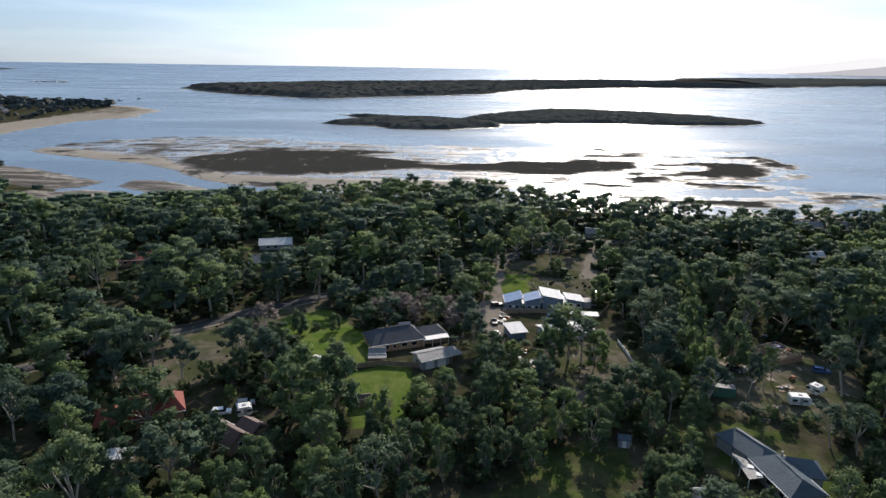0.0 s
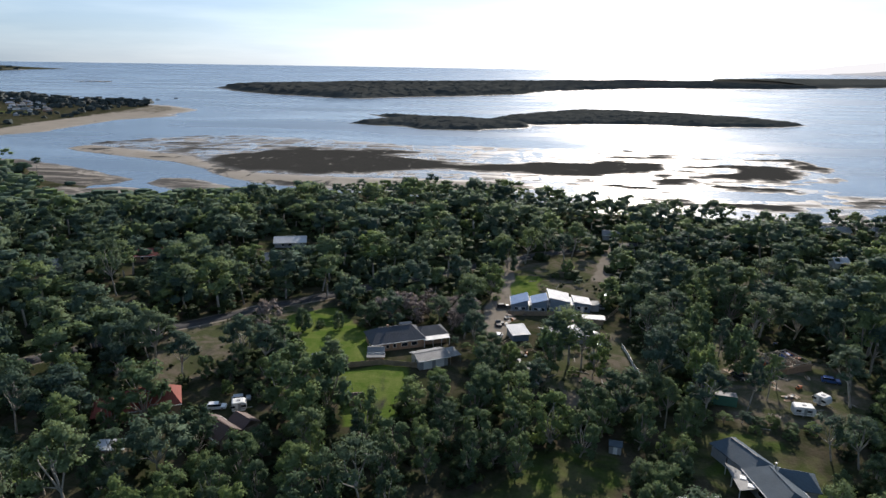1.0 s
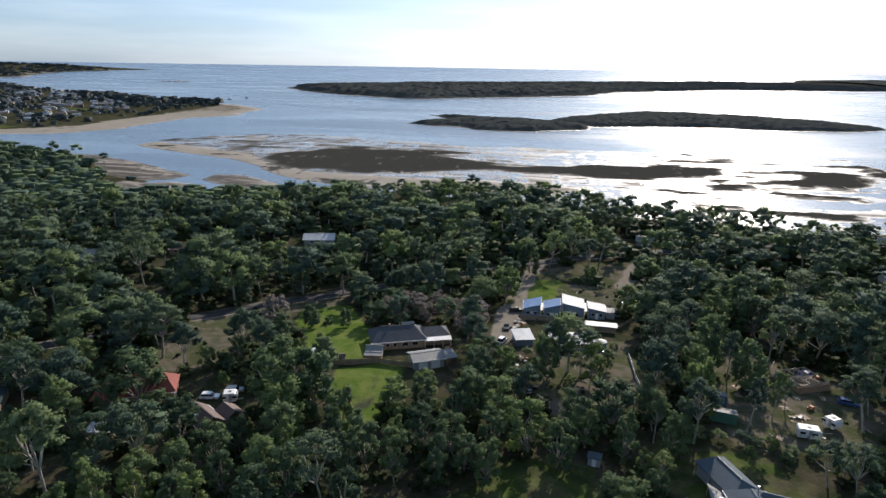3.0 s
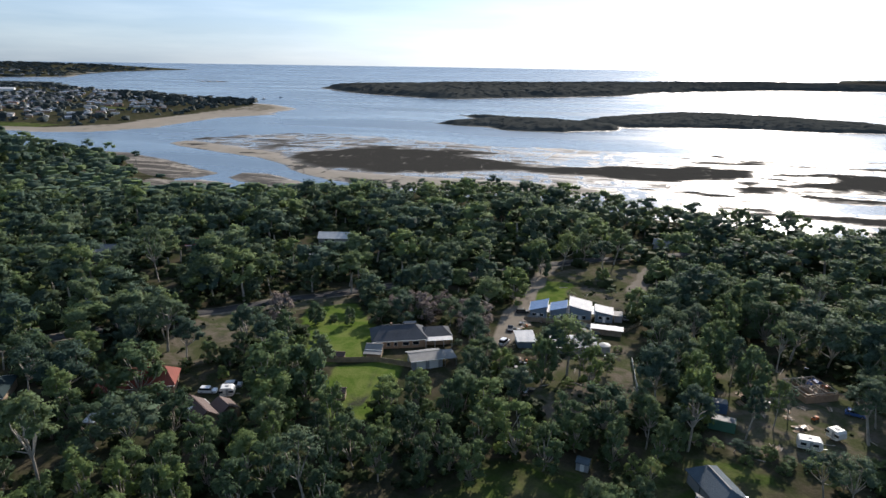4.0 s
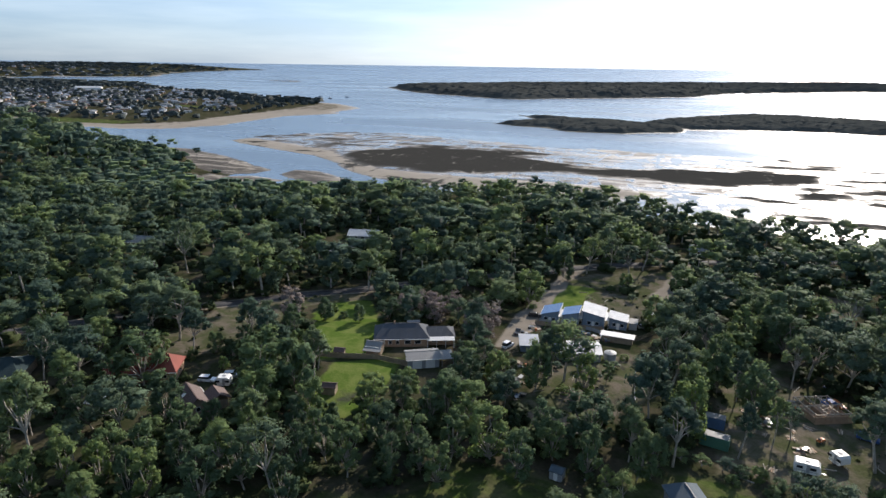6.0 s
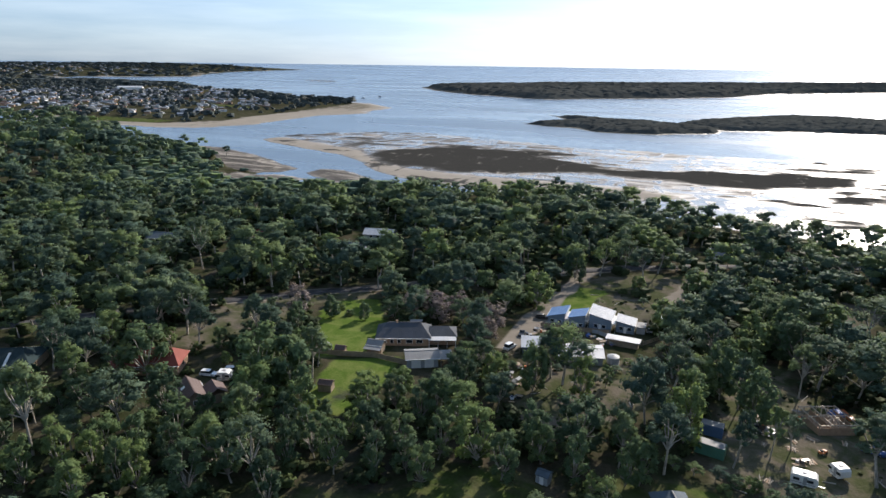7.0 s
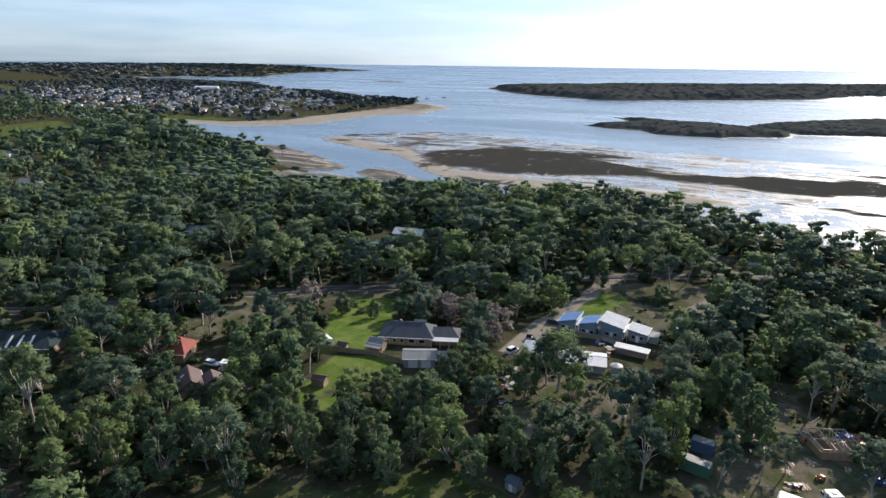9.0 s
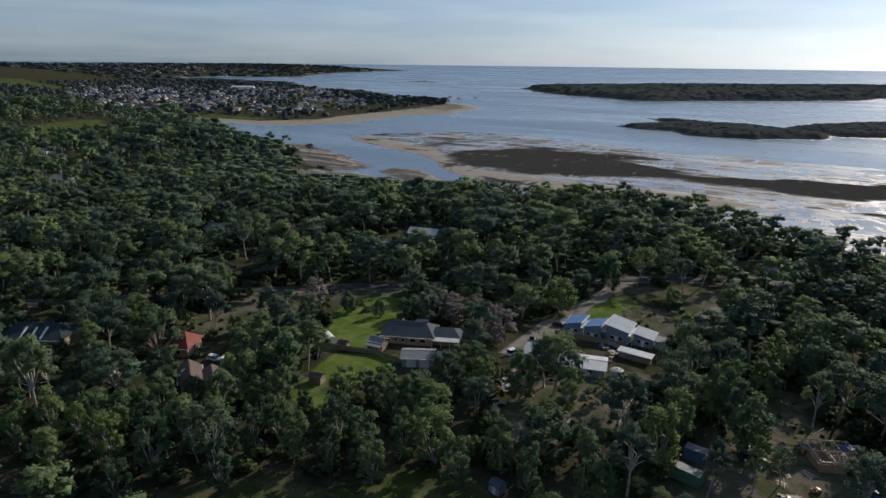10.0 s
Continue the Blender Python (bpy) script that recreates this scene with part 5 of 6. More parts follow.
fence([(-31, 147.5), (-24, 148.8), (-14.5, 151.6), (-4.8, 150.6)], 1.5, TIMBER, "dark paling fence between the two lawns", rails=False)
fence([(20.3, 194.4), (30, 195.3), (40.5, 196.6)], 1.5, TIMBER, "dark timber fence along the row of units", rails=False)
fence([(8, 160), (16, 164), (20, 170)], 1.4, TIMBER, "low timber fence beside the driveway")

# the row of roadside units
for x, y, wide, deep, hgt, rise, up_east, mat in [(24.3, 201.2, 5.2, 7.2, 2.8, 1.7, True, ROOF_SKY), (30.6, 200.6, 4.7, 6.4, 3.5, 1.4, True, ROOF_SKY), (37.4, 203.0, 6.5, 8.6, 3.7, 1.4, False, ROOF_PALE), (44.8, 202.6, 5.2, 6.2, 2.7, 0.9, False, ROOF_PALE)]:
    front = 1 if up_east else -1
    u = house("holiday_unit", x, y, -90 * front, deep, wide, hgt, rise, "skillion", BOARD_BLUE, mat, "pale unit in a row, its sloping metal roof blue with painted sky reflection" if up_east else "taller pale unit with sloping grey metal roof in a row", "house",
              windows=[("e" if up_east else "w", -1.2, 1.2), ("e" if up_east else "w", 1.2, 1.2)], eave=0.3, group="row of units", gutter=False)
    xs = front * deep / 2
    part("door", box(min(xs, xs + front * 0.05), max(xs, xs + front * 0.05), -0.42, 0.42, 0, 2.05), WHITE, u, "white door")
    part("fascia", box(-deep / 2 - 0.3, deep / 2 + 0.3, wide / 2 + 0.3, wide / 2 + 0.36, hgt + rise - 0.75, hgt + rise + 0.14), WHITE, u, "white fascia board")
    part("edge_trim", box(-deep / 2 - 0.3, deep / 2 + 0.3, -wide / 2 - 0.36, -wide / 2 - 0.3, hgt - 0.1, hgt + 0.16), WHITE, u, "white edge trim")
for x, y, wide, deep in ((27.6, 199.8, 1.2, 6.0), (33.55, 200.6, 1.1, 6.0), (41.4, 201.4, 1.4, 6.4)):
    cp = new("walkway_roof")
    cp.matrix_basis = at(x, y)
    part("roof_sheet", slab(bmesh.new(), [(-wide / 2, -deep / 2, 3.05), (wide / 2, -deep / 2, 3.05), (wide / 2, deep / 2, 3.35), (-wide / 2, deep / 2, 3.35)], 0.08), ROOF_WHITE, cp)
    for u in (-wide / 2 + 0.1, wide / 2 - 0.1):
        for v in (-deep / 2 + 0.15, deep / 2 - 0.15):
            part("post", box(u - 0.05, u + 0.05, v - 0.05, v + 0.05, -0.2, 2.98), WHITE, cp)
    tagged(cp, "narrow white walkway roof between two units", "canopy", "walkway roofs between the units")
house("lean_to", 49.2, 202.0, 0, 2.4, 3.0, 2.1, 0.4, "skillion", BOARD, ROOF_GREY, "small grey lean-to beside the units", "shed", gutter=False, eave=0.2)
fence([(21, 197.5), (30, 197.2), (37.5, 195.6), (41, 193.5)], 1.2, BOARD, "pale panel fence in front of the units", rails=False)
fence([(50.5, 191.5), (54, 197), (56.8, 202)], 1.3, TIMBER, "timber rail fence behind the shed")
house("open_shed", 45.3, 189.4, -4, 8.6, 2.0, 2.0, 0.25, "skillion", TIMBER, ROOF_WHITE, "low open shed with white metal roof", "shed", gutter=False)
w = house("workshop", 35.5, 174.0, 14, 11.5, 7.5, 2.3, 0.9, "gable", BOARD, ROOF_WHITE, "pale workshop with bright white metal roof under trees", "shed", windows=[("s", 2, 1.4), ("s", -3, 1.4)], gutter=False)
part("roller_door", box(3.4, 5.4, -3.82, -3.75, 0, 2.2), BOARD, w)
house("blue_roofed_shed", 22.2, 173.8, 15, 4.6, 6.0, 2.2, 0.5, "skillion", BOARD_BLUE, ROOF_PALE, "small shed with pale blue metal roof beside the drive", "shed", gutter=False)
tank = new("water_tank")
tank.matrix_basis = at(44.2, 175.0)
part("tank_wall", lathe(bmesh.new(), [(1.6, 0), (1.63, 0.4), (1.6, 0.42), (1.63, 0.9), (1.6, 0.92), (1.6, 2.0)], 24), BOARD, tank)
part("tank_top", lathe(bmesh.new(), [(1.66, 2.0), (1.0, 2.25), (0.3, 2.4)], 24), BOARD, tank)
part("tank_hatch", lathe(bmesh.new(), [(0.28, 2.38), (0.28, 2.5)], 12), STEEL, tank)
tagged(tank, "round pale grey water tank beside the workshop", "tank")
fence([(51.2, 170), (51.3, 163), (51.2, 156), (51.6, 150.5)], 1.1, WHITE, "long white paling fence along the paddock", rails=False)
car(16.6, 172.5, 70, CAR_WHITE, "white van parked on the gravel drive", 2.1)
car(17.0, 184.5, 95, CAR_DARK, "dark utility parked on the gravel drive", 1.8, True)
car(19.0, 201.6, 10, CAR_DARK, "dark car parked at the end of the units", 1.6)
car(54.5, 213.5, 80, CAR_WHITE, "white car parked behind the units", 1.8)
car(52.8, 203.0, 10, CAR_SILVER, "silver car parked beside the lean-to", 1.6)
car(-47.8, 126.6, 12, CAR_WHITE, "white car parked beside the brown cottage", 1.7)
car(-43.6, 130.5, 20, CAR_SILVER, "silver car parked under the trees", 1.7)
caravan(-42.4, 126.2, 20, 3.2, "small white caravan beside the brown cottage")

# houses in the western bush
r = house("red_roofed_house", -62.0, 125.0, 25, 12, 8, 2.5, 3.1, "hip", BRICK, ROOF_RED, "brick house with red tiled hip roof among trees", windows=[("s", 0, 1.6), ("s", 3.5, 1.2), ("e", 0, 1.4)])
part("wall", box(-10.5, -6.5, -3.5, 2.5, -0.5, 2.4), BRICK, r)
bm = roof_mesh(5, 6.6, 2.4, 2.5, "hip", 0.4)
bmesh.ops.translate(bm, verts=bm.verts, vec=(-8.6, -0.5, 0))
part("roof", bm, ROOF_RED, r)
b = house("brown_cottage", -42.6, 115.0, -36, 8.4, 5.0, 2.1, 2.1, "gable", TIMBER, ROOF_BROWN, "small timber cottage with weathered brown roof", windows=[("s", 0, 1.4), ("e", 0, 1.0)])
part("wall", box(-0.8, 4.0, 2.5, 6.6, -0.4, 2.1), TIMBER, b)
bm = roof_mesh(4.8, 4.1, 2.2, 1.5, "gable", 0.4)
bmesh.ops.translate(bm, verts=bm.verts, vec=(1.6, 4.9, 0))
part("roof", bm, ROOF_BROWN, b)
part("skylight", slab(bmesh.new(), [(-1.4, -2.0, 2.98), (-0.4, -2.0, 2.98), (-0.4, -1.1, 3.6), (-1.4, -1.1, 3.6)], 0.05), WHITE, b)
d = house("dark_house", -98.5, 110.0, 30, 18, 11, 2.6, 2.6, "hip", TIMBER, ROOF_TEAL, "house with dark teal roof and pale skylights among trees", windows=[("s", 0, 1.6), ("s", -4, 1.4)])
for dx in (-2.4, 0.4, 3.2):
    part("skylight", slab(bmesh.new(), [(dx, -5.6, 3.0), (dx + 0.6, -5.6, 3.0), (dx + 0.6, -1.6, 4.75), (dx, -1.6, 4.75)], 0.06), WHITE, d, "pale skylight strip")
house("flat_roofed_shed", -61.0, 107.5, 8, 5.0, 2.6, 2.2, 0.25, "skillion", TIMBER, ROOF_WHITE, "low shed with pale flat roof under trees", "shed", gutter=False)

# the large house at the eastern lawn and its wing
m = house("hip_roofed_house", 65.0, 103.2, -82, 11.5, 6.6, 2.6, 2.1, "hip", BOARD, ROOF_BLUE, "large house with blue grey metal hip roofs and wing", windows=[("s", 0, 1.8), ("s", 3.5, 1.4), ("e", 0, 1.6)])
inv = m.matrix_basis.inverted()
zg = m.matrix_basis.translation.z


def on_house(mesh, x, y, turn):
    """Lay a roof or wall made at the origin onto the house at a plan place."""
    bmesh.ops.transform(mesh, verts=mesh.verts, matrix=inv @ pose(x, y, zg, 0, 0, turn))
    return mesh


part("wall", on_house(wall_mesh(7.6, 5.4, 2.55), 68.6, 106.2, -14), BOARD, m)
part("roof", on_house(roof_mesh(7.6, 5.4, 2.7, 1.9, "hip", 0.5), 68.6, 106.2, -14), ROOF_BLUE, m)
part("wall", on_house(wall_mesh(10.5, 5.6, 2.6), 62.4, 113.2, -68), BOARD, m)
wr = part("roof", on_house(roof_mesh(10.5, 5.6, 2.72, 1.9, "hip", 0.5), 62.4, 113.2, -68), ROOF_BLUE, m)
part("ridge_cap", on_house(box(-3.6, 3.6, -0.12, 0.12, 4.6, 4.68), 62.4, 113.2, -68), ROOF_GREY, wr)
low = 13.0 - zg
ver = on_house(slab(bmesh.new(), [(58.3 - 62, 111.4 - 106, low), (57.9 - 62, 102.9 - 106, low), (61.9 - 62, 103.4 - 106, low + 0.25), (61.2 - 62, 107.6 - 106, low + 0.25)], 0.12), 62, 106, 0)
v = part("veranda_roof", ver, ROOF_GREY, m, "paler flat veranda roof")
for px, py in ((59.9, 106.6), (60.4, 104.2)):
    part("skylight", on_house(box(-0.55, 0.55, -0.55, 0.55, low + 0.16, low + 0.26), px, py, -20), WHITE, v, "pale skylight")
for px, py in ((58.4, 110.9), (58.1, 107.0), (58.1, 103.2)):
    part("veranda_post", on_house(box(-0.06, 0.06, -0.06, 0.06, -0.2, low - 0.1), px, py, 0), WHITE, m)
part("flue", on_house(lathe(bmesh.new(), [(0.12, 2.8), (0.12, 5.4), (0.2, 5.42), (0.2, 5.55)], 10), 65.6, 106.9, 0), STEEL, m, "grey steel flue")
for px, py, w in ((62.5, 101.0, 1.4), (60.3, 113.6, 1.2)):
    part("window", on_house(box(-0.05, 0.05, -w / 2, w / 2, 0.9, 2.0), px - 0.9, py, -4), GLASS, m)
house("hip_roofed_shed", 49.4, 96.9, 6, 7.4, 5.2, 2.4, 1.4, "hip", BOARD, ROOF_BLUE, "small outbuilding with blue grey hip roof", "shed")

# the yard in the eastern bush
caravan(84.2, 134.4, -8, 4.6)
caravan(90.8, 139.2, -60, 3.0, "white caravan with flat roof parked in the yard")
container(67.8, 138.4, -13, 5.6, GREEN, "green steel container with pale top in the yard")
container(68.2, 146.4, -8, 4.4, NAVY, "blue steel container in the bush yard")
car(76.6, 151.6, -62, CAR_DARK, "dark car parked under trees in the yard", 1.6)
car(98.8, 151.0, -18, CAR_BLUE, "blue car parked at the edge of the yard", 1.6)
hut = house("garden_hut", 38.6, 117.0, -12, 2.4, 2.2, 1.7, 0.6, "gable", BOARD, ROOF_BLUE, "small pale blue garden hut on the dark lawn", "shed", gutter=False, eave=0.15)
part("hut_door", box(-0.4, 0.4, -1.15, -1.1, 0, 1.6), WHITE, hut)

fr = new("unfinished_house")
fr.matrix_basis = at(91.8, 160.3, 24) @ Matrix.Scale(0.84, 4)
part("floor_slab", box(-5.2, 5.2, -5.0, 5.0, -0.2, 0.12), BRICK, fr, "bare concrete and brick floor slab")
for i in range(7):
    for yy in (-4.8, -0.1, 4.7):
        xx = -5.0 + i * 1.65
        part("stud", box(xx - 0.08, xx + 0.08, yy, yy + 0.14, 0.12, 2.6), PINE, fr)
for yy in (-4.8, -0.1, 4.7):
    part("top_plate", box(-5.1, 5.1, yy - 0.04, yy + 0.18, 2.6, 2.78), PINE, fr, "pale timber top plate")
for xx in (-5.0, -1.7, 1.6, 4.9):
    part("cross_beam", box(xx - 0.1, xx + 0.1, -4.9, 4.9, 2.78, 2.96), PINE, fr)
for name_, sides_ in (("brick_wall", (-5.3, 5.3, -5.25, -5.02, -0.2, 2.3)), ("brick_wall", (-5.3, -5.06, -5.0, 1.5, -0.2, 2.0)), ("brick_wall", (5.12, 5.3, -5.0, 4.9, -0.2, 1.4)), ("brick_wall", (-1.8, -1.6, -4.6, 4.6, 0.12, 1.9))):
    part(name_, box(*sides_), BRICK, fr, "unfinished brown brick wall")
for k in range(6):
    r = random.Random(70 + k)
    bm = box(-2.2, 2.2, -0.05, 0.05, 0, 0.12)
    bmesh.ops.rotate(bm, verts=bm.verts, matrix=Matrix.Rotation(r.uniform(-0.5, 0.5) + (k % 2) * 1.4, 3, "Z"))
    bmesh.ops.translate(bm, verts=bm.verts, vec=(r.uniform(-3, 3), r.uniform(-3, 3), 2.98 + 0.13 * (k // 2)))
    part("loose_beam", bm, PINE, fr, "loose pale timber")
tagged(fr, "unfinished house of pale timber frames on a slab", "house frame")

# loose heaps and planks in the yard
for k in range(16):
    r = random.Random(k)
    x, y = 72 + 26 * r.random(), 130 + 30 * r.random()
    if math.hypot(x - 91.5, y - 160) < 7 or math.hypot(x - 84.2, y - 134.4) < 4 or math.hypot(x - 91.3, y - 141) < 4:
        continue
    p = new("plank_pile")
    p.matrix_basis = at(x, y, 180 * r.random())
    for j in range(3 + k % 3):
        L = 1.2 + 1.6 * r.random()
        bm = box(-L / 2, L / 2, -0.14, 0.14, 0, 0.07)
        bmesh.ops.rotate(bm, verts=bm.verts, matrix=Matrix.Rotation(0.5 * (r.random() - 0.5), 3, "Z"))
        bmesh.ops.translate(bm, verts=bm.verts, vec=(0.3 * r.random(), 0.34 * j - 0.5, 0.01 + 0.072 * (j % 2)))
        part("plank", bm, (PINE, TIMBER, BRICK, TIMBER)[(k + j) % 4], p)
    tagged(p, "loose pile of planks and scrap on bare ground", "timber pile", "scrap about the yard")



def junk_heap(x, y, seed, label="heap of sheets, crates and drums on bare ground"):
    """Sheets, crates and drums leaning and lying together."""
    r = random.Random(seed)
    root = new("junk_heap")
    root.matrix_basis = at(x, y, 360 * r.random())
    for k in range(3 + seed % 3):
        L, W = 0.9 + 1.3 * r.random(), 0.6 + 0.5 * r.random()
        bm = box(-L / 2, L / 2, -W / 2, W / 2, 0, 0.05)
        bmesh.ops.rotate(bm, verts=bm.verts, matrix=Matrix.Rotation(r.uniform(-0.25, 0.25), 3, "Y") @ Matrix.Rotation(6.28 * r.random(), 3, "Z"))
        bmesh.ops.translate(bm, verts=bm.verts, vec=(r.uniform(-1.2, 1.2), r.uniform(-1.2, 1.2), 0.15 + 0.25 * k))
        part("sheet", bm, (ROOF_GREY, BOARD, TIMBER, ROOF_BROWN, TIMBER)[(seed + k) % 5], root)
    for k in range(2):
        u, v, s_ = r.uniform(-1.2, 1.2), r.uniform(-1.2, 1.2), 0.4 + 0.5 * r.random()
        part("crate", box(u, u + s_ * 1.3, v, v + s_, 0, s_ * 0.9), (TIMBER, CAR_DARK, BOARD, TARP)[(seed + k) % 4], root)
    part("drum", lathe(bmesh.new(), [(0.29, 0), (0.3, 0.3), (0.28, 0.31), (0.3, 0.6), (0.29, 0.88)], 12, "z", (r.uniform(-1.5, 1.5), r.uniform(-1.5, 1.5), 0)), (STEEL, NAVY, ORANGE)[seed % 3], root)
    return tagged(root, label, "junk heap", "junk about the yards")


for k, (x, y) in enumerate([(39.3, 189.9), (39.7, 183.7), (35.5, 192.4), (41.8, 188.3), (20.7, 190.8), (19.2, 185.1), (25.6, 195.8), (23.9, 151.4), (20.8, 155.2), (25.7, 144.4), (23.0, 161.3), (45.6, 169.0), (8.3, 189.0), (77.4, 155.2), (79.6, 151.4), (96.8, 175.2), (86.6, 161.8), (84.7, 141.9)]):
    junk_heap(x, y, 40 + k)

tp = new("covered_load")
tp.matrix_basis = at(94.9, 166.3, 30)
part("tarpaulin", profile([(-1.7, 0), (1.7, 0), (1.5, 0.9), (0.6, 1.25), (-0.9, 1.1), (-1.5, 0.7)], -1.0, 1.0), TARP, tp, "sagging blue tarpaulin")
part("pallet", box(-1.6, 1.6, -0.9, 0.9, -0.02, 0.12), TIMBER, tp)
tagged(tp, "load under a blue tarpaulin beside the unfinished house", "load")
dg = new("dinghy")
dg.matrix_basis = at(96.9, 166.6, 115)
part("hull", profile([(-2.0, 0.1), (1.5, 0.1), (2.2, 0.6), (-2.0, 0.55)], -0.7, 0.7), ORANGE, dg, "faded orange hull")
part("bench", box(-0.3, 0.1, -0.66, 0.66, 0.55, 0.6), TIMBER, dg)
tagged(dg, "small faded orange dinghy lying beside the unfinished house", "boat")
mw = new("mower")
mw.matrix_basis = at(89.2, 147.0, 40)
part("body", profile([(-0.8, 0.3), (0.8, 0.3), (0.8, 0.75), (0.2, 0.85), (-0.1, 0.6), (-0.8, 0.7)], -0.4, 0.4), ORANGE, mw, "orange body")
part("seat", box(-0.6, -0.2, -0.25, 0.25, 0.68, 0.95), RUBBER, mw)
for u in (-0.55, 0.55):
    for v in (-0.45, 0.45):
        wheel(mw, u, v, 0.24, 0.16)
tagged(mw, "orange ride-on mower standing in the yard", "mower")

# roofs deeper in the bush
for x, y, turn, L, W, wall, roof, lab in [(-70.5, 266, 12, 13, 8, BOARD, ROOF_WHITE, "long house with pale metal roof in dense bush"), (-69.5, 241, 12, 9, 8, BOARD, ROOF_BLUE, "house with blue roof half hidden by trees"),
                                         (-116.5, 236, 15, 11, 9, BRICK, ROOF_RED, "house with dull red roof deep in the bush"), (-147, 218, 15, 15, 8, BOARD, ROOF_BLUE, "house with blue metal roof deep in the bush"),
                                         (72.5, 295, -10, 7, 5, BOARD, ROOF_GREY, "small pale roofed shed near the shore"), (158, 260, 10, 6, 4, WHITE, ROOF_WHITE, "small white roofed shed in the bush"),
                                         (182, 310, -5, 12, 6, WHITE, ROOF_GREY, "pale house near the sandy shore"), (205, 312, 5, 9, 6, WHITE, ROOF_GREY, "pale cottage near the sandy shore"),
                                         (-329, 251, 12, 16, 9, BOARD, ROOF_GREY, "grey roofed house in the western forest"), (-469, 314, 12, 18, 9, WHITE, ROOF_GREY, "white house at the edge of the field"), (-440, 250, -5, 10, 7, WHITE, ROOF_GREY, "white cottage in the western forest")]:
    house("bush_house", x, y, turn, L, W, 2.3, 1.8, "gable", wall, roof, lab, windows=[("s", 0, 1.6), ("s", -3, 1.2)] if L > 8 else [("s", 0, 1.2)])


def pole(x, y, h=10.0):
    root = new("power_pole")
    root.matrix_basis = at(x, y, 30)
    part("shaft", lathe(bmesh.new(), [(0.16, -0.5), (0.12, h)], 8), TIMBER, root)
    part("crossarm", box(-1.1, 1.1, -0.06, 0.06, h - 0.9, h - 0.75), TIMBER, root)
    for k in (-0.95, -0.4, 0.4, 0.95):
        part("insulator", lathe(bmesh.new(), [(0.05, h - 0.75), (0.06, h - 0.62), (0.03, h - 0.55)], 6, "z", (k, 0, 0)), WHITE, root)
    return tagged(root, "weathered timber power pole with crossarm", "power pole", "power poles along the road")


for x, y in ((-134, 136), (-41, 205.5), (2, 244), (118, 205)):
    pole(x, y)

# boats at their moorings
for x, y, turn in ((-760, 1490, 20), (-690, 1500, 60), (-700, 1430, 10)):
    bt = new("boat")
    bt.matrix_basis = pose(x, y, -0.25, 0, 0, turn)
    bm = bmesh.new()
    rows = []
    for u in np.linspace(-1, 1, 7):
        wdt = 1.5 * (1 - max(0, u) ** 2.2) * (0.85 + 0.15 * min(1, u + 1))
        rows.append([bm.verts.new(p) for p in ((5 * u, -wdt, 1.3 + 0.3 * u * u), (5 * u, -wdt * 0.6, 0.1), (5 * u, wdt * 0.6, 0.1), (5 * u, wdt, 1.3 + 0.3 * u * u))])
    for a, b2 in zip(rows, rows[1:]):
        for k in range(3):
            bm.faces.new((a[k], a[k + 1], b2[k + 1], b2[k]))
        bm.faces.new((a[3], a[0], b2[0], b2[3]))
    part("hull", bm, CAR_DARK, bt, "dark painted hull")
    part("wheelhouse", profile([(-2.0, 1.3), (1.6, 1.3), (1.0, 3.0), (-2.0, 3.0)], -1.0, 1.0), BOARD, bt)
    part("mast", lathe(bmesh.new(), [(0.07, 2.9), (0.04, 6.5)], 6), STEEL, bt)
    tagged(bt, "small fishing boat moored in the inlet", "boat", "boats at their moorings")

# the town across the channel
town = []
for k, (wall, roof, style) in enumerate([(BOARD, ROOF_PALE, "gable"), (BRICK, ROOF_GREY, "hip"), (BOARD, ROOF_GREY, "gable"), (BRICK, ROOF_BROWN, "hip"), (BOARD, ROOF_BLUE, "hip"), (WHITE, ROOF_GREY, "hip")]):
    town.append(house("town_house", -900 - 30 * k, 960, 0, 12 + k, 9, 3.0, 1.7, style, wall, roof, ("pale boarded house with pale roof in the town", "brick house with grey roof in the town", "grey boarded house with grey roof in the town", "brick house with brown roof in the town", "boarded house with blue roof in the town", "white house with grey hip roof in the town")[k],
                      windows=[("s", 1, 2.4)], gutter=False, group="houses of the town"))
hx, hy = scatter(-2050, -640, 700, 1620, 24, 77)
q = survey(hx, hy)
lane = np.mod(hx * 0.8 + hy * 0.6, 85) > 20
ok = (inside(TOWN_CORE, hx, hy) > 4) & (inside(TOWN, hx, hy) > 40) & (q["grass"] < 0.2) & lane
hx, hy, hz = hx[ok], hy[ok], q["height"][ok]
perm = np.argsort(np.hypot(hx, hy) + 400 * np.random.default_rng(9).random(len(hx)))
for n_, k in enumerate(perm[:285]):
    r = random.Random(int(k))
    copy_thing(town[n_ % 6], pose(hx[k], hy[k], hz[k], 0, 0, 37 + 90 * r.randrange(2) + r.uniform(-8, 8)) @ Matrix.Scale(0.7 + 0.3 * r.random(), 4))


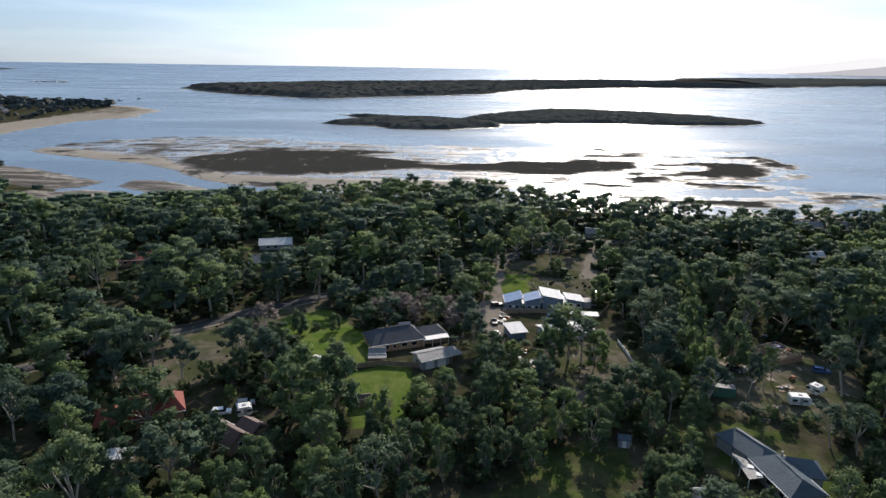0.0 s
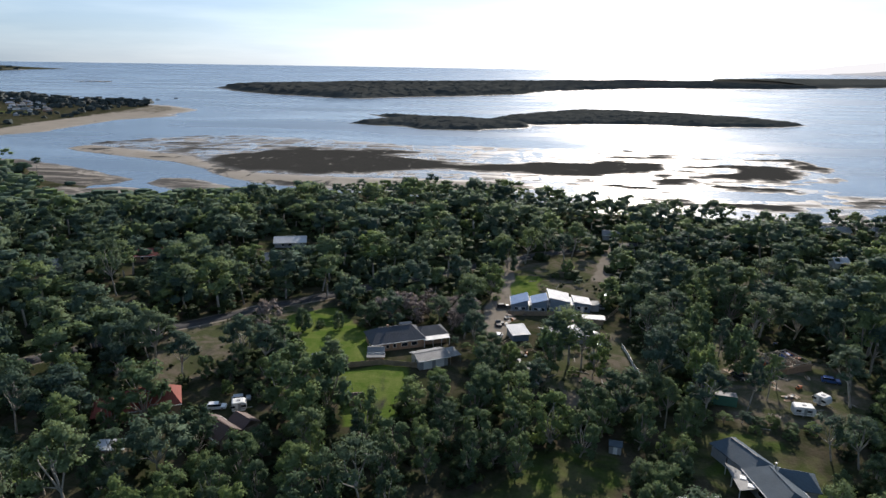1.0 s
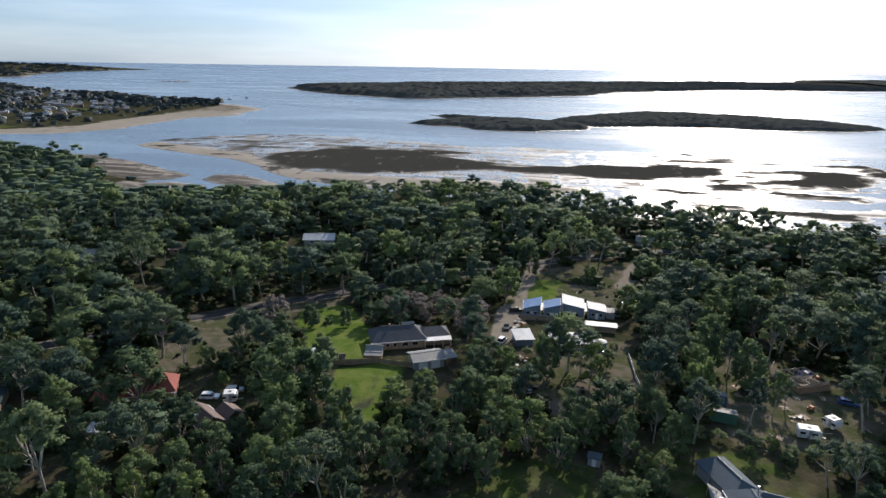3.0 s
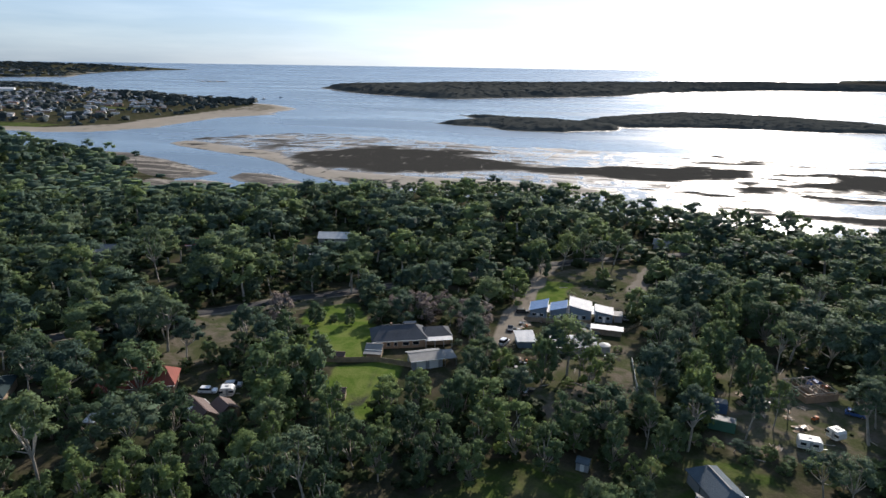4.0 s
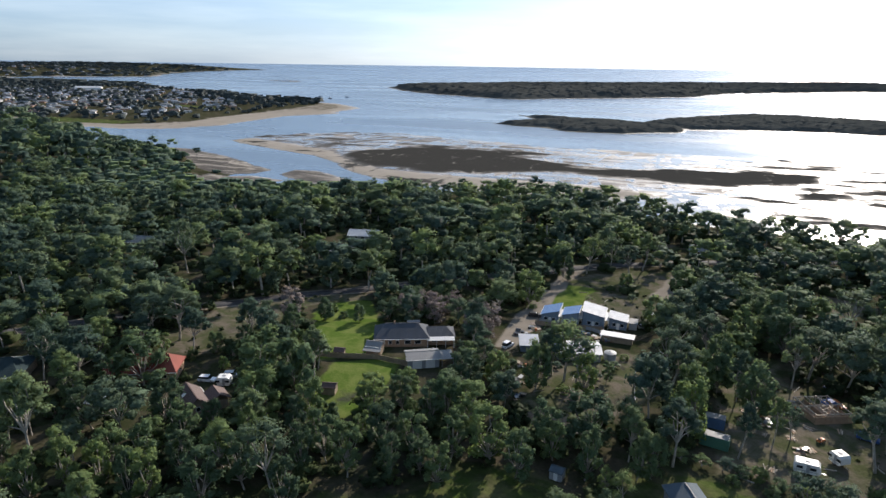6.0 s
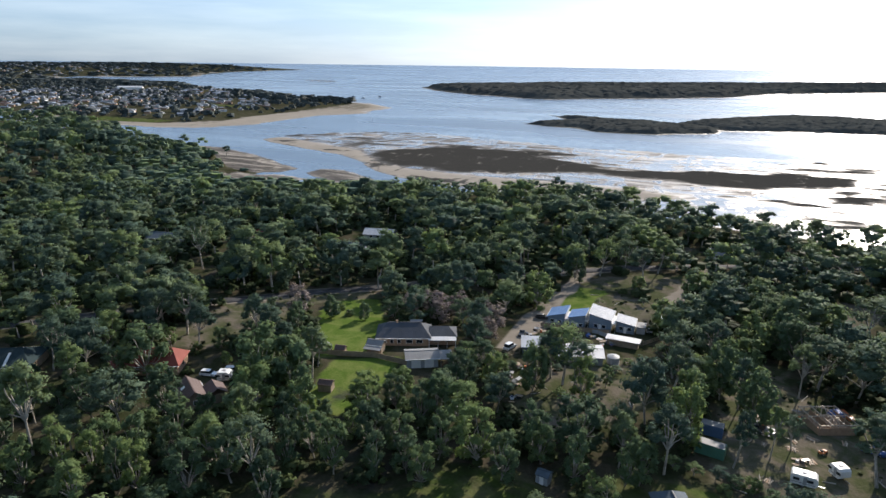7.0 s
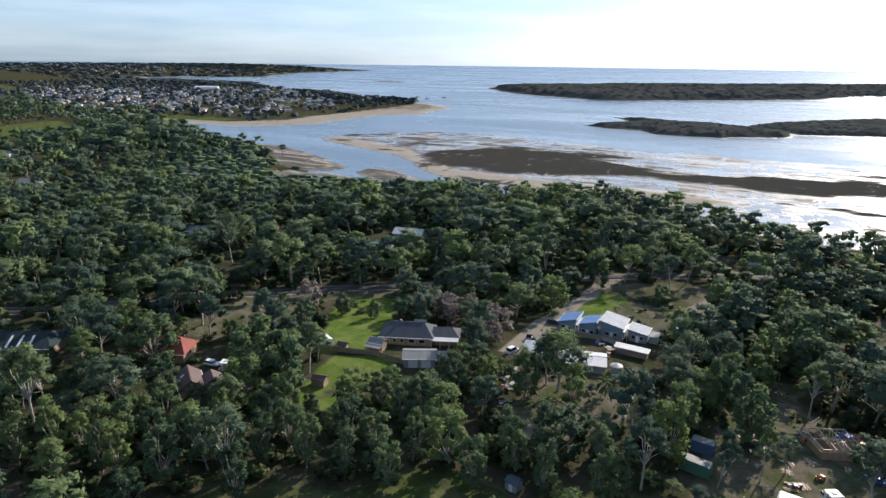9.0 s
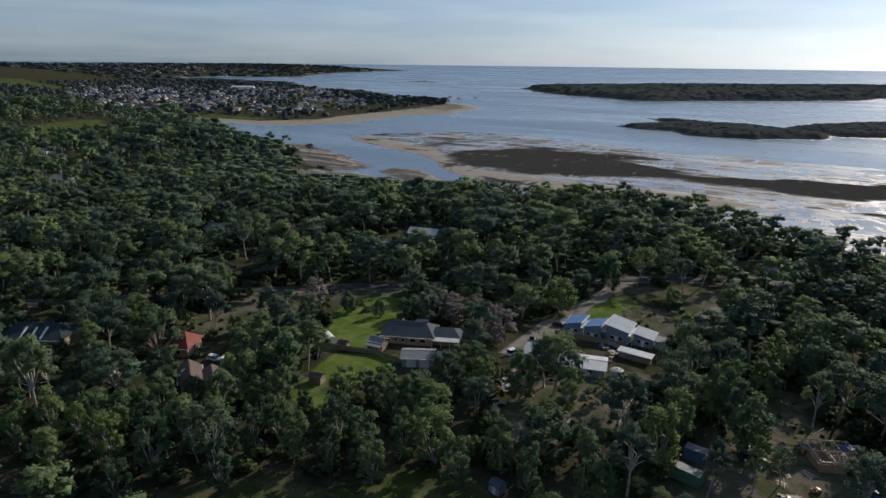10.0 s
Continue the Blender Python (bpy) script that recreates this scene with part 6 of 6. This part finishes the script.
def far_houses(name, x, y, z, label):
    """A scatter of small far houses, too many to count: walls and hipped roofs."""
    root = new(name)
    for mat_w, mat_r, pick_ in ((BOARD, ROOF_GREY, 0), (BRICK, ROOF_PALE, 1), (BOARD, ROOF_DARK, 2)):
        wl, rf = bmesh.new(), bmesh.new()
        for k in range(pick_, len(x), 3):
            r = random.Random(k)
            L, W, c = 11 + 5 * r.random(), 9, math.radians(37 + 90 * r.randrange(2))
            for bm, src in ((wl, wall_mesh(L, W, 3.2)), (rf, roof_mesh(L, W, 3.3, 2.0, "hip"))):
                bmesh.ops.transform(src, verts=src.verts, matrix=pose(x[k], y[k], z[k], 0, 0, math.degrees(c)))
                me = bpy.data.meshes.new("tmp")
                src.to_mesh(me)
                src.free()
                bm.from_mesh(me)
                bpy.data.meshes.remove(me)
        tagged(part("walls", wl, mat_w, root), kind="stuff")
        tagged(part("roofs", rf, mat_r, root), kind="stuff")
    return tagged(root, label, "houses", kind="stuff")


# the back of the town, and the houses on the headland beyond the bay
more = perm[285:640]
far_houses("town_outskirts", hx[more], hy[more], hz[more], "pale houses at the back of the town")
ex, ey = scatter(-4300, -2350, 2150, 2900, 80, 78)
ok = (inside(TOWN, ex, ey) > 60)
ex, ey = ex[ok], ey[ok]
far_houses("headland_houses", *beyond(ex, ey, survey(ex, ey)["height"]), "tiny pale houses on the far headland")
hall = house("sports_hall", -1330, 1330, 35, 60, 24, 8, 3, "gable", WHITE, ROOF_WHITE, "long white hall at the edge of the town", "hall", gutter=False)


def reef(x, y, L, W, h, seed):
    """A low rock shoal awash: many uneven boulders in a band."""
    r = np.random.default_rng(seed)
    px, py, pz = (float(v) for v in beyond(x, y, 0.0))
    pieces = []
    for k in range(46):
        u = r.uniform(-1, 1)
        c = np.array([px + u * L / 2, py + r.normal() * W / 4 + 6 * u * u, pz - 0.2])
        pieces.append(lump(r, c, np.array([L * 0.05, W * 0.22, h]) * r.uniform(0.5, 1.2) * (1.1 - 0.6 * abs(u)), 2))
    v, f = joined(pieces)
    ob = new("rock_shoal", mesh_from("rock_shoal", v, f, ROCK))
    return tagged(ob, "low dark rock shoal awash in the inlet mouth", "rocks")


ROCK = material("dark_wet_rock", (0.07, 0.065, 0.06), 0.6, var=0.4, scale=0.4)
reef(-1505, 2540, 150, 60, 3, 1)

# tufts, fallen limbs and small litter on the open ground
vx, vy = scatter(-82, 106, 126, 240, 2.6, 91)
g = survey(vx, vy)
ok = (g["dry"] > 0.5) & (rng.random(vx.size) < 0.42)
for cx, cy, rad in YARDS:
    if rad >= 5 and cy < 220:
        ok &= (vx - cx) ** 2 + (vy - cy) ** 2 > (0.75 * rad) ** 2
vx, vy, vz = vx[ok], vy[ok], g["height"][ok]
n = vx.size
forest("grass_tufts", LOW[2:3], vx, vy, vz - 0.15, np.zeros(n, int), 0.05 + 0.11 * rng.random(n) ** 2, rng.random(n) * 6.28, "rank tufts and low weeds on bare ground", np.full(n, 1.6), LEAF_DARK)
for k in range(22):
    r = random.Random(300 + k)
    x, y = ((26 + 26 * r.random(), 138 + 26 * r.random()) if k < 9 else (70 + 34 * r.random(), 128 + 46 * r.random()) if k < 17 else (26 + 30 * r.random(), 208 + 24 * r.random()))
    lg = new("fallen_branch")
    lg.matrix_basis = at(x, y, 360 * r.random())
    L = 1.5 + 3 * r.random()
    part("stem", lathe(bmesh.new(), [(0.12, -L / 2), (0.10, 0), (0.06, L / 2)], 7, "y", (0, 0, 0.11)), BARK, lg)
    v, f = tube((0, 0.1 * L, 0.12), (0.3 * L, 0.4 * L, 0.3), 0.06, 0.02, 5)
    tw = new("twig", mesh_from("twig", v, f, BARK))
    tw.parent = lg
    tagged(lg, "grey fallen branch lying on bare ground", "branch", "fallen branches on the ground")

# low shrubs about the bare garden and the drive
for k, (x, y, h, w) in enumerate([(27.5, 158.5, 2.6, 1.9), (31.0, 163.5, 2.2, 1.7), (37.5, 164.0, 2.8, 2.0), (41.5, 161.0, 2.4, 1.8), (46.0, 167.5, 3.0, 2.0), (23.5, 163.5, 2.8, 2.1), (35.0, 150.0, 2.5, 1.8), (21.0, 159.0, 3.0, 2.2), (47.5, 176.0, 2.2, 1.5), (28.0, 167.5, 2.4, 1.8), (-36.5, 177.0, 2.6, 1.8), (-42.0, 181.0, 3.2, 2.1), (-33.0, 181.5, 2.4, 1.7), (34.0, 221.0, 2.6, 1.9), (48.0, 226.0, 3.0, 2.2), (7.5, 165.0, 2.2, 1.6), (4.0, 167.5, 2.4, 1.7),
                                  (61.5, 130.5, 3.2, 2.2), (65.0, 129.6, 2.8, 2.0), (68.5, 129.8, 3.4, 2.2), (72.0, 128.8, 2.6, 1.9), (75.0, 128.6, 3.0, 2.1), (78.5, 127.6, 2.6, 1.9), (82.0, 127.0, 3.0, 2.1), (77.0, 124.5, 2.4, 1.8), (70.5, 126.0, 2.2, 1.6)]):
    place_tree(x, y, ground_at(x, y) - 0.5, h, w, 97 * k, NEAR[k % len(NEAR)], "garden_shrub", "low dark green shrub on open ground")
